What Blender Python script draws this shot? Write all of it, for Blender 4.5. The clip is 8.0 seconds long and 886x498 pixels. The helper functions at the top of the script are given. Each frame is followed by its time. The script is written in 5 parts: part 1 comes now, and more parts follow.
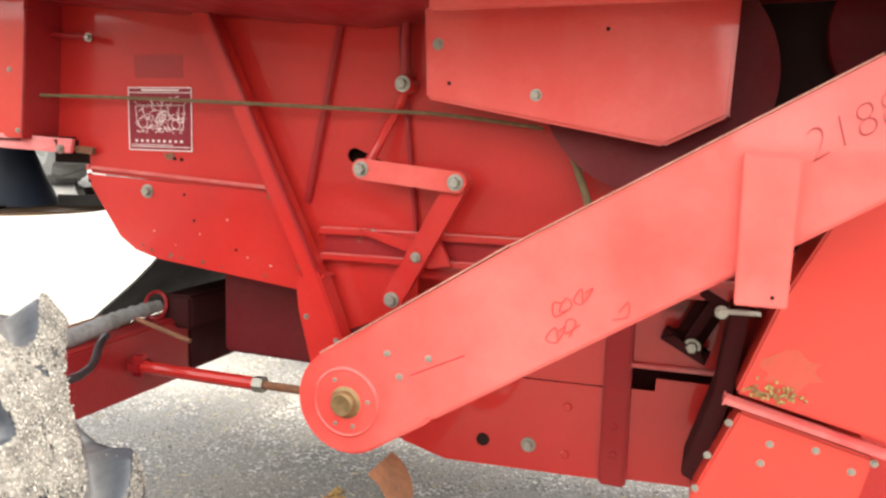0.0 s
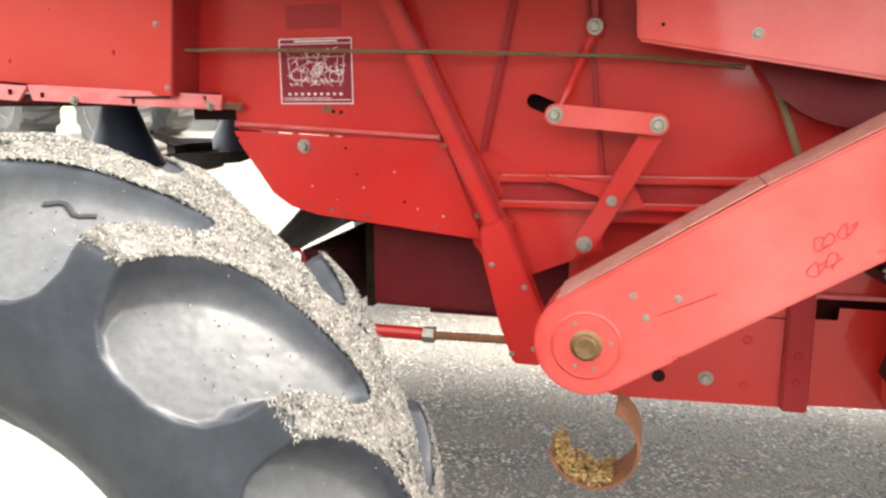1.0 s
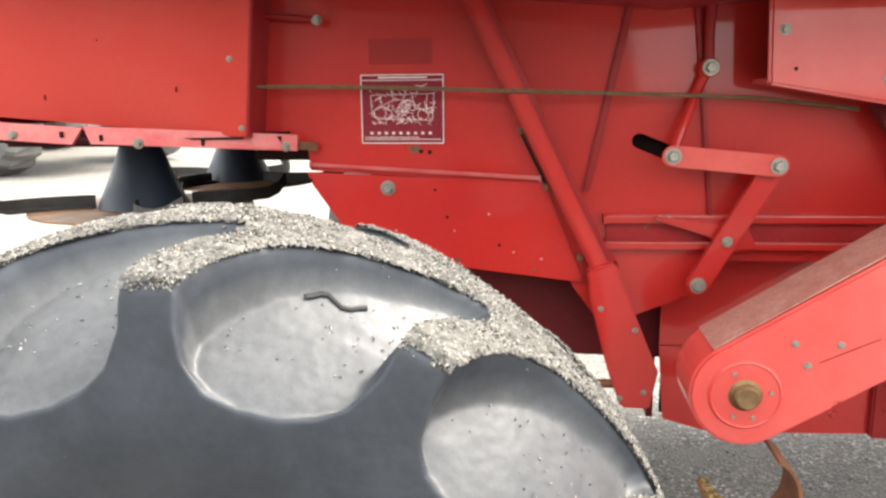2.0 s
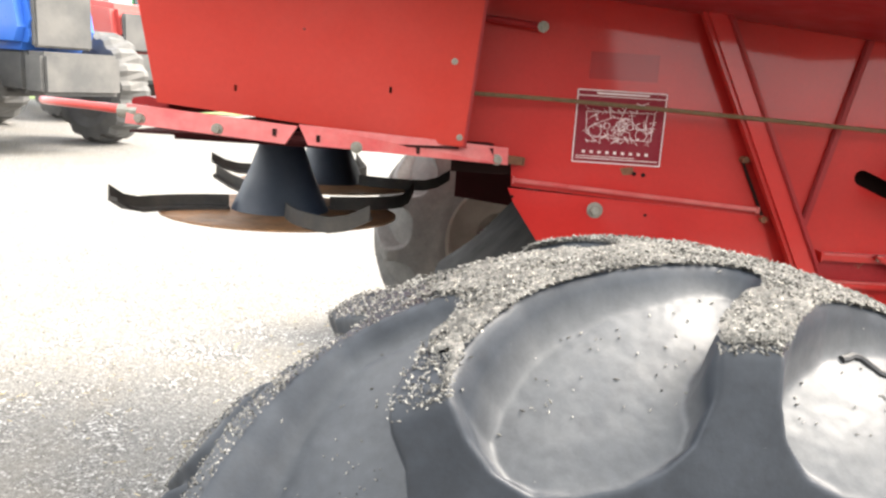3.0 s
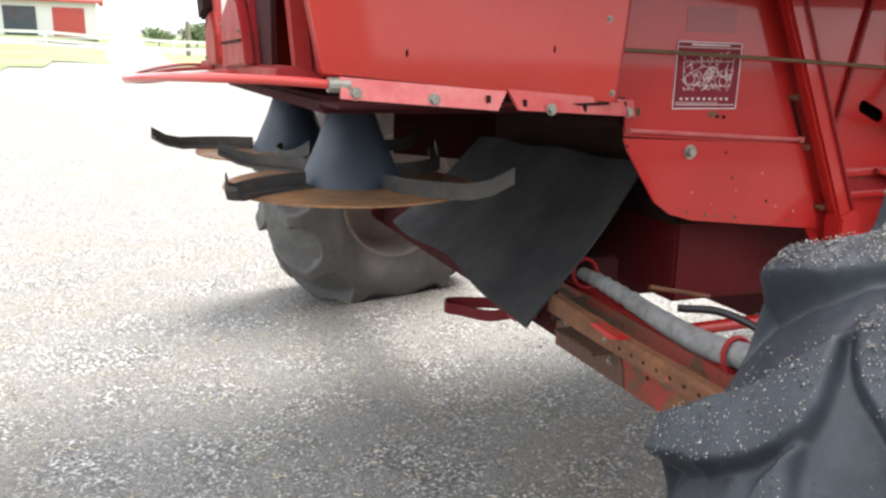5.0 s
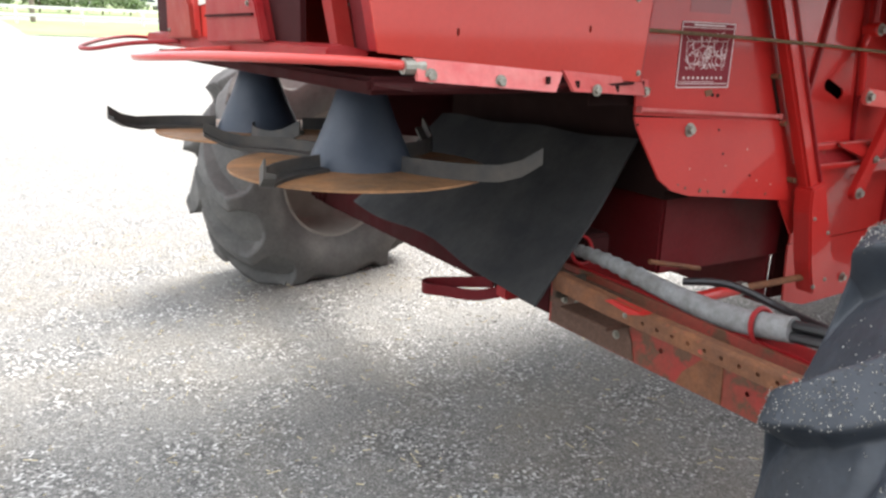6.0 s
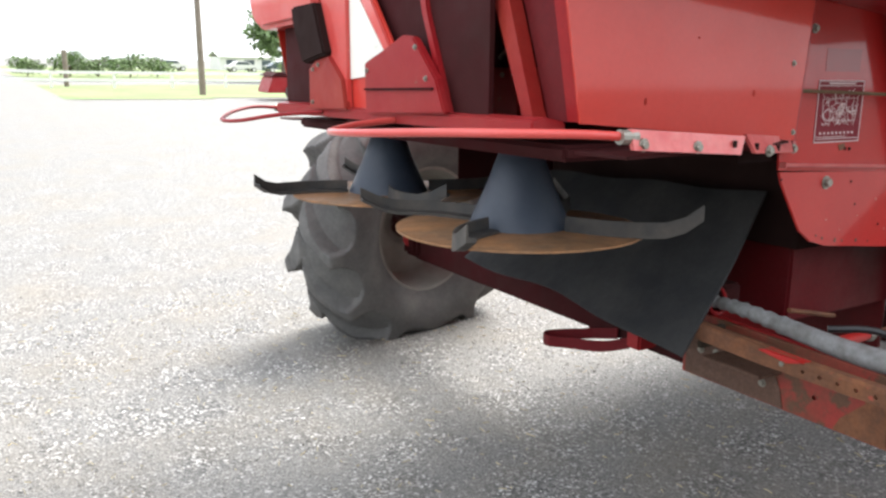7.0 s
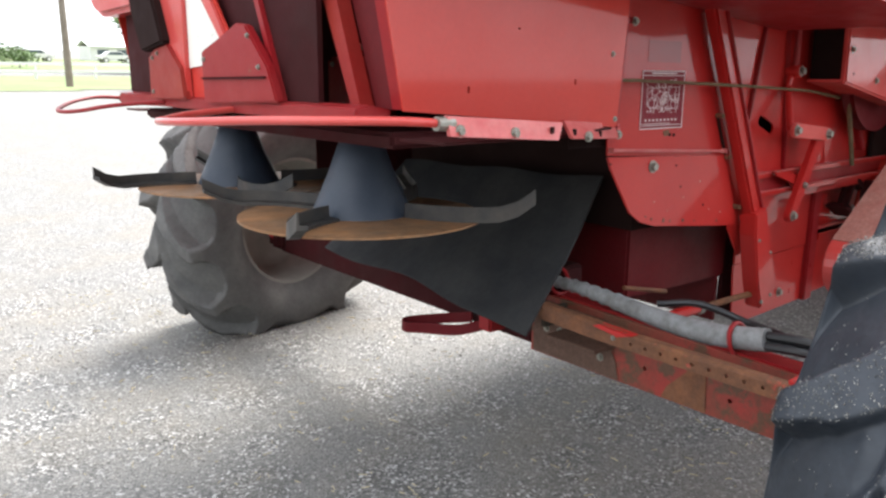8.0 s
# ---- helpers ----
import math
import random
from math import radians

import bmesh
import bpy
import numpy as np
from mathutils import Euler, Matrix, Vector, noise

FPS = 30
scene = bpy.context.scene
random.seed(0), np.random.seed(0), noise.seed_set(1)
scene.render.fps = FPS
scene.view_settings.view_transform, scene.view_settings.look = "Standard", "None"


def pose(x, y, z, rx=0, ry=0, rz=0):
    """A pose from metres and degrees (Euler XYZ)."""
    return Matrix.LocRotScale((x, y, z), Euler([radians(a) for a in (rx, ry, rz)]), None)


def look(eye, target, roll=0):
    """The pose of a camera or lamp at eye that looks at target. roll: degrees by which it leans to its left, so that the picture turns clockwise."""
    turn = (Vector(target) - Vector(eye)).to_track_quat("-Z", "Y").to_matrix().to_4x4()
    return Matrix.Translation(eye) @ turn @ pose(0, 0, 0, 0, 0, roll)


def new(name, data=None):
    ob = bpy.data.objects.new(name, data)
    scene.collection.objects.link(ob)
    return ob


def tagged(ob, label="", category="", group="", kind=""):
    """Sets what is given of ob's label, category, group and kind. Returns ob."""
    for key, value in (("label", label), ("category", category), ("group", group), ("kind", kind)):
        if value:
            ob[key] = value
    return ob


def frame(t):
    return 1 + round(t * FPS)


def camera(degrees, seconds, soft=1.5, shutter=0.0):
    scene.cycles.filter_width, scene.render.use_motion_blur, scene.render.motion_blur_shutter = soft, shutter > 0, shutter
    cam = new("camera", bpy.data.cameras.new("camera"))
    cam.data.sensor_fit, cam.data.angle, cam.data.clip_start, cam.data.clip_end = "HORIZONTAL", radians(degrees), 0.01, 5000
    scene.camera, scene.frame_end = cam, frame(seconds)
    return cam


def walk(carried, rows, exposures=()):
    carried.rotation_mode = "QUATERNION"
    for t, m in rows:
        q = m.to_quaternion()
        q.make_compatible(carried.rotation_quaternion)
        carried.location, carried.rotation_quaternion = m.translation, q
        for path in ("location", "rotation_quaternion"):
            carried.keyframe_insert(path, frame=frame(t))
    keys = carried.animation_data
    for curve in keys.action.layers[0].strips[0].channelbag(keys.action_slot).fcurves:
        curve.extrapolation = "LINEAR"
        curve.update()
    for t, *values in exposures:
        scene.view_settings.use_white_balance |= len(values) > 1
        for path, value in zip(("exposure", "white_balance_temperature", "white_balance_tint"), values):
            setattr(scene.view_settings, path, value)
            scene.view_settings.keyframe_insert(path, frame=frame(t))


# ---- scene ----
cam = camera(59.4, 8.0, soft=2.5)
PATH = [
    (0, (0.458, 0.287, 1.351), (-0.199, 2.157, 1.086), 1.6),
    (0.5, (0.181, 0.07, 1.343), (-0.325, 1.97, 0.98), 0.6),
    (1, (-0.155, 0.08, 1.347), (-0.694, 1.964, 0.947), -0.4),
    (1.2, (-0.294, 0.12, 1.369), (-0.843, 1.999, 0.96), -0.6),
    (2.3, (-1.008, 0.066, 1.455), (-1.161, 2.027, 1.092), 0.2),
    (2.5, (-1.18, 0.091, 1.441), (-1.322, 2.059, 1.114), 1.0),
    (3, (-1.584, 0.168, 1.454), (-1.623, 2.131, 1.074), 3.7),
    (3.5, (-1.981, 0.125, 1.442), (-1.729, 2.048, 0.951), 1.6),
    (4, (-2.277, 0.214, 1.433), (-1.923, 2.129, 0.979), 1.7),
    (4.5, (-2.535, 0.343, 1.445), (-1.998, 2.205, 0.953), 3.7),
    (4.7, (-2.645, 0.359, 1.433), (-2.01, 2.191, 0.942), 2.1),
    (5.8, (-3.075, 0.58, 1.455), (-2.113, 2.268, 0.982), 3.2),
    (6, (-3.146, 0.632, 1.444), (-2.113, 2.259, 0.908), 2.1),
    (6.5, (-3.406, 0.755, 1.467), (-2.323, 2.365, 0.981), -0.2),
    (7, (-3.549, 0.771, 1.486), (-2.544, 2.449, 1.07), 0.3),
    (7.5, (-3.551, 0.745, 1.493), (-2.481, 2.388, 1.101), 0.8),
    (8, (-3.448, 0.66, 1.479), (-2.218, 2.176, 1.045), 0.4),
]
# the path is given in the machine's own frame; the machine leans a little on the yard
LEAN = Matrix.Translation((0, 3.3, 0)) @ pose(0, 0, 0, -1.6) @ Matrix.Translation((0, -3.3, 0))
walk(cam, [(t, LEAN @ look(eye, target, roll)) for t, eye, target, roll in PATH],
     [(0, 2.33, 7400, 10), (1.2, 2.14, 7200, 10), (2.5, 1.86, 7050, 10), (3.5, 1.84, 6950, 10), (4.5, 1.42, 6700, 10), (6.0, 1.52, 6550, 10), (6.5, 1.50, 6500, 10), (7.0, 1.28, 6450, 10), (7.5, 1.14, 6450, 10), (8.0, 1.30, 6420, 10)])

# ---- world and sun: hazy bright sky, veiled sun behind the machine ----
world = bpy.data.worlds.new("sky")
scene.world = world
world.use_nodes = True
wn = world.node_tree
sky = wn.nodes.new("ShaderNodeTexSky")
sky.sky_type = 'NISHITA'
sky.sun_disc = False
sky.sun_elevation = radians(49.6)
sky.sun_rotation = radians(63.8)
sky.air_density, sky.dust_density, sky.ozone_density = 1.0, 6.0, 0.6
haze = wn.nodes.new("ShaderNodeMix")
haze.data_type = 'RGBA'
haze.inputs[0].default_value = 0.72
haze.inputs[7].default_value = (9.4, 9.8, 10.3, 1)
wn.links.new(sky.outputs[0], haze.inputs[6])
wn.links.new(haze.outputs[2], wn.nodes["Background"].inputs[0])
wn.nodes["Background"].inputs[1].default_value = 0.125
sun = new("sun", bpy.data.lights.new("sun", 'SUN'))
sun.data.energy, sun.data.angle, sun.data.color = 3.5, radians(34), (1.0, 0.975, 0.94)
sun.matrix_world = look((6.5, 3.2, 8.5), (0, 0, 0))


# ---- materials ----
def material(name, base, rough=0.6, metal=0.0, second=None, scale=6.0, amount=0.5, grain=0.0, grain_scale=220.0, bump=0.0, spec=0.5,
             coat=0.0, spots=None, spot_scale=30.0, spot_cut=0.62, island=0.0, speck=None, speck_scale=120.0, speck_cut=0.72, dust=None):
    """Base colour, a second colour in large soft patches, fine grain, blotches with an edge, fine specks, and relief."""
    m = bpy.data.materials.new(name)
    m.use_nodes = True
    nt = m.node_tree
    b = nt.nodes["Principled BSDF"]
    co = nt.nodes.new("ShaderNodeTexCoord")
    def rgb(c):
        n = nt.nodes.new("ShaderNodeRGB")
        n.outputs[0].default_value = (*c, 1)
        return n.outputs[0]
    def noise_at(s, detail=6, rough_=0.6):
        n = nt.nodes.new("ShaderNodeTexNoise")
        n.inputs["Scale"].default_value, n.inputs["Detail"].default_value, n.inputs["Roughness"].default_value = s, detail, rough_
        nt.links.new(co.outputs["Object"], n.inputs["Vector"])
        return n.outputs["Fac"]
    def ramp(f, lo, hi, a=0.0, z=1.0):
        n = nt.nodes.new("ShaderNodeMapRange")
        n.inputs[1].default_value, n.inputs[2].default_value, n.inputs[3].default_value, n.inputs[4].default_value = lo, hi, a, z
        nt.links.new(f, n.inputs[0])
        return n.outputs[0]
    def mix(f, a, c, mode='MIX'):
        n = nt.nodes.new("ShaderNodeMix")
        n.data_type, n.blend_type = 'RGBA', mode
        nt.links.new(a, n.inputs[6])
        nt.links.new(c, n.inputs[7])
        if isinstance(f, float):
            n.inputs[0].default_value = f
        else:
            nt.links.new(f, n.inputs[0])
        return n.outputs[2]
    col = rgb(base)
    if second:
        col = mix(ramp(noise_at(scale), 0.38, 0.68, 0.0, amount), col, rgb(second))
    if dust:
        at = nt.nodes.new("ShaderNodeAttribute")
        at.attribute_name = "dust"
        cloud = nt.nodes.new("ShaderNodeMath")
        cloud.operation = 'MULTIPLY'
        nt.links.new(ramp(at.outputs["Fac"], 0.3, 0.95), cloud.inputs[0])
        nt.links.new(ramp(noise_at(4.5), 0.30, 0.72, 0.35, 1.0), cloud.inputs[1])
        col = mix(cloud.outputs[0], col, rgb(dust))
    if spots:
        col = mix(ramp(noise_at(spot_scale, 8, 0.7), spot_cut, spot_cut + 0.06), col, rgb(spots))
    if speck:
        col = mix(ramp(noise_at(speck_scale, 3, 0.8), speck_cut, speck_cut + 0.04), col, rgb(speck))
    if grain:
        g = nt.nodes.new("ShaderNodeCombineColor")
        f = ramp(noise_at(grain_scale, 4, 0.7), 0.25, 0.75, 1 - grain, 1 + grain)
        for i in range(3):
            nt.links.new(f, g.inputs[i])
        col = mix(1.0, col, g.outputs[0], 'MULTIPLY')
    if island:
        info = nt.nodes.new("ShaderNodeNewGeometry")
        g = nt.nodes.new("ShaderNodeCombineColor")
        f = ramp(info.outputs["Random Per Island"], 0, 1, 1 - island, 1 + island)
        for i in range(3):
            nt.links.new(f, g.inputs[i])
        col = mix(1.0, col, g.outputs[0], 'MULTIPLY')
    nt.links.new(col, b.inputs["Base Color"])
    nt.links.new(ramp(noise_at(scale * 2.3), 0.3, 0.7, max(0.02, rough - 0.1), min(1, rough + 0.12)), b.inputs["Roughness"])
    b.inputs["Metallic"].default_value = metal
    b.inputs["Specular IOR Level"].default_value = spec
    b.inputs["Coat Weight"].default_value = coat
    b.inputs["Coat Roughness"].default_value = 0.07
    if bump:
        n = nt.nodes.new("ShaderNodeBump")
        n.inputs["Strength"].default_value, n.inputs["Distance"].default_value = bump, 0.004
        nt.links.new(noise_at(grain_scale * 0.4, 5, 0.65), n.inputs["Height"])
        nt.links.new(n.outputs[0], b.inputs["Normal"])
    return m


RED = material("red_paint", (0.475, 0.023, 0.0185), 0.4, spec=0.2, coat=0.55, second=(0.37, 0.012, 0.012), scale=2.6, amount=0.6, grain=0.06, grain_scale=90, spots=(0.40, 0.10, 0.07), spot_scale=18, spot_cut=0.74, speck=(0.62, 0.33, 0.27), speck_scale=60, speck_cut=0.76)
HOOD_RED = material("hood_red_paint", (0.47, 0.024, 0.012), 0.4, spec=0.2, coat=0.5, second=(0.50, 0.05, 0.038), scale=1.6, amount=0.8, grain=0.05, grain_scale=70, speck=(0.7, 0.45, 0.38), speck_scale=42, speck_cut=0.79)
FADED = material("faded_red_paint", (0.57, 0.055, 0.046), 0.4, spec=0.2, coat=0.6, second=(0.62, 0.115, 0.10), scale=2.5, amount=0.9, grain=0.05, grain_scale=60, spots=(0.55, 0.08, 0.06), spot_scale=16, spot_cut=0.7)
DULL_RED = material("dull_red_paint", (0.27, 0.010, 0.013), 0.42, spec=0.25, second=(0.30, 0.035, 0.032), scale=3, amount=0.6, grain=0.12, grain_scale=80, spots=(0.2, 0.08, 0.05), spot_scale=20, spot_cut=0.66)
# pinkish red: dust, plus sheen and highlights put into the colour
PINK_EDGE = material("dusty_red_with_sheen", (0.54, 0.07, 0.068), 0.36, second=(0.62, 0.2, 0.18), scale=9, amount=0.8, grain=0.1, grain_scale=70)
# dirty red, darkened further to hold the shade under and behind parts
DEEP_RED = material("shaded_dirty_red", (0.115, 0.005, 0.008), 0.55, spec=0.2, second=(0.12, 0.018, 0.018), scale=3, amount=0.7, grain=0.15, grain_scale=60)
RUST = material("rusty_steel", (0.13, 0.055, 0.027), 0.75, second=(0.22, 0.085, 0.035), scale=14, amount=0.9, grain=0.3, grain_scale=90, bump=0.4, spots=(0.45, 0.06, 0.04), spot_scale=9, spot_cut=0.62)
AXLE_RED = material("rust_blotched_red", (0.30, 0.028, 0.02), 0.55, second=(0.12, 0.05, 0.025), scale=3.2, amount=1.0, grain=0.2, grain_scale=70, bump=0.25, spots=(0.11, 0.05, 0.025), spot_scale=11, spot_cut=0.52)
DISC = material("worn_disc_steel", (0.21, 0.125, 0.07), 0.55, metal=0.35, second=(0.42, 0.20, 0.08), scale=7, amount=0.9, grain=0.25, grain_scale=50, bump=0.15)
BAT = material("spreader_bat_steel", (0.03, 0.03, 0.03), 0.6, metal=0.1, second=(0.085, 0.072, 0.058), scale=9, amount=0.8, grain=0.2)
ZINC = material("zinc_plated_steel", (0.34, 0.33, 0.29), 0.45, metal=0.7, second=(0.2, 0.175, 0.13), scale=60, amount=0.6)
BRASS = material("greasy_bronze", (0.22, 0.14, 0.06), 0.5, metal=0.5, second=(0.12, 0.06, 0.03), scale=40, amount=0.7, bump=0.3)
CONE = material("dusty_blue_black_plastic", (0.022, 0.034, 0.056), 0.5, second=(0.045, 0.058, 0.080), scale=6, amount=0.8, grain=0.1)
FLAP = material("black_rubber_sheet", (0.022, 0.023, 0.025), 0.75, spec=0.3, second=(0.05, 0.049, 0.047), scale=3.5, amount=0.8, grain=0.15, grain_scale=60, speck=(0.3, 0.28, 0.24), speck_scale=45, speck_cut=0.77)
RUBBER = material("tyre_rubber", (0.018, 0.023, 0.031), 0.5, second=(0.036, 0.043, 0.054), scale=7, amount=0.9, grain=0.2, grain_scale=60, bump=0.22, speck=(0.48, 0.46, 0.41), speck_scale=72, speck_cut=0.745, dust=(0.092, 0.095, 0.099))
TOP_DUST = material("brown_guard_dust", (0.33, 0.12, 0.09), 0.9, second=(0.40, 0.20, 0.16), scale=14, amount=0.8, grain=0.3, grain_scale=80)
# rubber lightened for its dust coat and for haze in the air
HAZED_DUSTY = material("dusty_hazed_rubber", (0.095, 0.093, 0.09), 0.8, second=(0.16, 0.155, 0.145), scale=5, amount=0.8, grain=0.15, grain_scale=50, bump=0.2)
GREASE = material("dusty_grease", (0.085, 0.042, 0.026), 0.7, second=(0.14, 0.075, 0.05), scale=40, amount=0.8, grain=0.3, grain_scale=120, bump=0.6)
CHAFF = material("chaff", (0.25, 0.243, 0.222), 0.85, second=(0.10, 0.096, 0.086), scale=30, amount=0.8, island=0.9)
GRAIN = material("spilt_grain", (0.27, 0.17, 0.06), 0.55, island=0.5)
# darker grey copy of the rim paint, used on the far wheel
FAR_RIM = material("grey_far_rim_paint", (0.30, 0.29, 0.26), 0.7, second=(0.2, 0.19, 0.17), scale=5, amount=0.8)
RIM = material("white_rim_paint", (0.72, 0.71, 0.66), 0.45, second=(0.55, 0.52, 0.46), scale=5, amount=0.6, grain=0.06)
GRIME = material("oily_brown_grime", (0.035, 0.027, 0.02), 0.85, spec=0.2, second=(0.07, 0.055, 0.04), scale=6, amount=0.7, grain=0.2)
# near-black for real black parts, and for sheets that paint in interior shade
BLACK = material("black_and_recess_shade", (0.020, 0.010, 0.009), 0.9, spec=0.1, second=(0.03, 0.015, 0.013), scale=5)
# dirty dark red with the shade of inner and far parts mixed in
DARK_SHADED_RED = material("dirty_shaded_dark_red", (0.045, 0.006, 0.007), 0.8, spec=0.15, second=(0.03, 0.010, 0.009), scale=4, amount=0.7, grain=0.2)
MAROON = material("decal_maroon", (0.20, 0.014, 0.024), 0.6, spec=0.2, second=(0.24, 0.03, 0.04), scale=20)
DECAL_WHITE = material("decal_white", (0.80, 0.70, 0.68), 0.4, second=(0.6, 0.35, 0.33), scale=60, amount=0.6)
CORD = material("weathered_green_cord", (0.12, 0.085, 0.04), 0.9, second=(0.2, 0.13, 0.07), scale=40, amount=0.7)
SLEEVE = material("grey_hose_sleeve", (0.27, 0.275, 0.275), 0.6, second=(0.11, 0.10, 0.085), scale=20, amount=0.6, grain=0.25, grain_scale=60, bump=0.3)
HOSE = material("black_hose", (0.02, 0.02, 0.021), 0.4)
WHITE = material("reflective_white", (0.82, 0.82, 0.74), 0.35, second=(0.72, 0.71, 0.62), scale=8)
ORANGE = material("faded_orange_red", (0.56, 0.042, 0.028), 0.4, spec=0.25, coat=0.4, second=(0.52, 0.04, 0.03), scale=6, amount=0.8)
PATCH_RED = material("darker_patch_red", (0.31, 0.010, 0.011), 0.4, spec=0.2, coat=0.55, second=(0.27, 0.010, 0.011), scale=5)
PEN = material("faint_pen", (0.44, 0.034, 0.03), 0.5)
CHIP = material("bare_primer", (0.5, 0.22, 0.18), 0.7)
STAIN = material("rust_stain", (0.40, 0.06, 0.032), 0.6, second=(0.5, 0.05, 0.03), scale=25, amount=0.9)
INK = material("paint_pen", (0.22, 0.02, 0.02), 0.6)
BLUE = material("blue_tractor_paint", (0.03, 0.14, 0.55), 0.35, second=(0.05, 0.2, 0.6), scale=2)
GREEN = material("green_tractor_paint", (0.05, 0.30, 0.11), 0.35, second=(0.04, 0.3, 0.09), scale=2)
TRACTOR_RED = material("red_tractor_paint", (0.50, 0.07, 0.06), 0.35, second=(0.5, 0.07, 0.06), scale=2)
YELLOW = material("yellow_paint", (0.75, 0.45, 0.03), 0.4, second=(0.65, 0.38, 0.05), scale=2)
DARK_GLASS = material("cab_glass", (0.05, 0.07, 0.08), 0.08, second=(0.08, 0.1, 0.11), scale=2)
FAR_TYRE = material("far_tyre_rubber", (0.09, 0.09, 0.088), 0.8, second=(0.2, 0.19, 0.175), scale=3)
POLE = material("weathered_pole_wood", (0.17, 0.14, 0.11), 0.85, second=(0.25, 0.21, 0.17), scale=3, bump=0.3)
POST_RED = material("post_red", (0.26, 0.016, 0.013), 0.45, spec=0.25, second=(0.33, 0.045, 0.03), scale=4, amount=0.8, grain=0.1, grain_scale=60)
LEAF = material("summer_leaf", (0.14, 0.22, 0.08), 0.6, second=(0.13, 0.18, 0.07), scale=0.8, amount=0.8, island=0.5)
BARK = material("bark", (0.11, 0.085, 0.06), 0.9, second=(0.17, 0.14, 0.1), scale=6, bump=0.5)
REFLECTED_WALL = material("dark_reflected_wall", (0.085, 0.08, 0.07), 0.85, second=(0.12, 0.11, 0.095), scale=0.8, amount=0.8, grain=0.2, grain_scale=10)
FENCE = material("white_fence_board", (0.72, 0.72, 0.70), 0.6, second=(0.6, 0.6, 0.57), scale=2)
WALL = material("pale_metal_cladding", (0.66, 0.65, 0.62), 0.5, second=(0.56, 0.55, 0.53), scale=0.6)
ROOF = material("red_metal_roof", (0.42, 0.05, 0.04), 0.5, second=(0.36, 0.07, 0.06), scale=0.5)
STONE = material("loose_chipping", (0.34, 0.325, 0.30), 0.8, second=(0.2, 0.19, 0.175), scale=3, amount=0.8, island=0.6)
STRAW = material("straw", (0.50, 0.42, 0.25), 0.8, island=0.3)


# ---- building helpers ----
def finish(name, bm, mat, smooth=False):
    bmesh.ops.recalc_face_normals(bm, faces=bm.faces)
    me = bpy.data.meshes.new(name)
    bm.to_mesh(me)
    bm.free()
    me.materials.append(mat)
    if smooth:
        me.shade_smooth()
        me.set_sharp_from_angle(angle=radians(40))
    return me


def part(name, bm, mat, parent, label="", smooth=False):
    """One mesh object in world places under a thing or a part."""
    ob = new(name, finish(name, bm, mat, smooth))
    ob.parent = parent
    ob.matrix_parent_inverse = parent.matrix_basis.inverted() if parent.type == 'EMPTY' else Matrix()
    if label:
        tagged(ob, label)
    return ob


def thing(name, place, label, category, group="", kind=""):
    ob = new(name)
    ob.empty_display_size = 0.1
    ob.matrix_basis = Matrix.Translation(place)
    return tagged(ob, label, category, group, kind)


def bevel(bm, width, segments=2):
    edges = [e for e in bm.edges if len(e.link_faces) == 2 and e.calc_face_angle(0) > 0.6]
    bmesh.ops.bevel(bm, geom=edges, offset=width, segments=segments, affect='EDGES', clamp_overlap=True)
    return bm


def box(lo, hi, bev=0.0):
    bm = bmesh.new()
    bmesh.ops.create_cube(bm, size=1)
    for v in bm.verts:
        v.co = [lo[i] + (v.co[i] + 0.5) * (hi[i] - lo[i]) for i in range(3)]
    return bevel(bm, bev) if bev else bm


def slab(bm, points, axis, a, b):
    """A closed plate: a polygon given in the two other axes, thick from a to b along axis."""
    def at(p, d):
        return {'x': (d, p[0], p[1]), 'y': (p[0], d, p[1]), 'z': (p[0], p[1], d)}[axis]
    low = [bm.verts.new(at(p, a)) for p in points]
    high = [bm.verts.new(at(p, b)) for p in points]
    n = len(points)
    bm.faces.new(low)
    bm.faces.new(high)
    for i in range(n):
        bm.faces.new((low[i], low[(i + 1) % n], high[(i + 1) % n], high[i]))
    return bm


def plate(points, axis, a, b, bev=0.0):
    bm = slab(bmesh.new(), points, axis, a, b)
    bmesh.ops.recalc_face_normals(bm, faces=bm.faces)
    return bevel(bm, bev, 2) if bev else bm


def holed(outline, holes, axis, a, b):
    """A plate with real holes through it."""
    bm = bmesh.new()
    def at(p, d):
        return {'x': (d, p[0], p[1]), 'y': (p[0], d, p[1]), 'z': (p[0], p[1], d)}[axis]
    edges = []
    for loop in (outline, *holes):
        vs = [bm.verts.new(at(p, a)) for p in loop]
        edges += [bm.edges.new((vs[i], vs[(i + 1) % len(vs)])) for i in range(len(vs))]
    bmesh.ops.triangle_fill(bm, edges=edges, use_beauty=True)
    out = bmesh.ops.extrude_face_region(bm, geom=bm.faces[:])
    shift = {'x': (b - a, 0, 0), 'y': (0, b - a, 0), 'z': (0, 0, b - a)}[axis]
    bmesh.ops.translate(bm, vec=shift, verts=[v for v in out["geom"] if isinstance(v, bmesh.types.BMVert)])
    return bm


def arc(cx, cz, r, a0, a1, n):
    return [(cx + r * math.cos(radians(a0 + (a1 - a0) * i / n)), cz + r * math.sin(radians(a0 + (a1 - a0) * i / n))) for i in range(n + 1)]


def slot_hole(cx, cz, length, width, turn=0.0, n=5):
    c, s = math.cos(radians(turn)), math.sin(radians(turn))
    pts = arc(length / 2, 0, width / 2, -90, 90, n) + arc(-length / 2, 0, width / 2, 90, 270, n)
    return [(cx + c * x - s * z, cz + s * x + c * z) for x, z in pts]


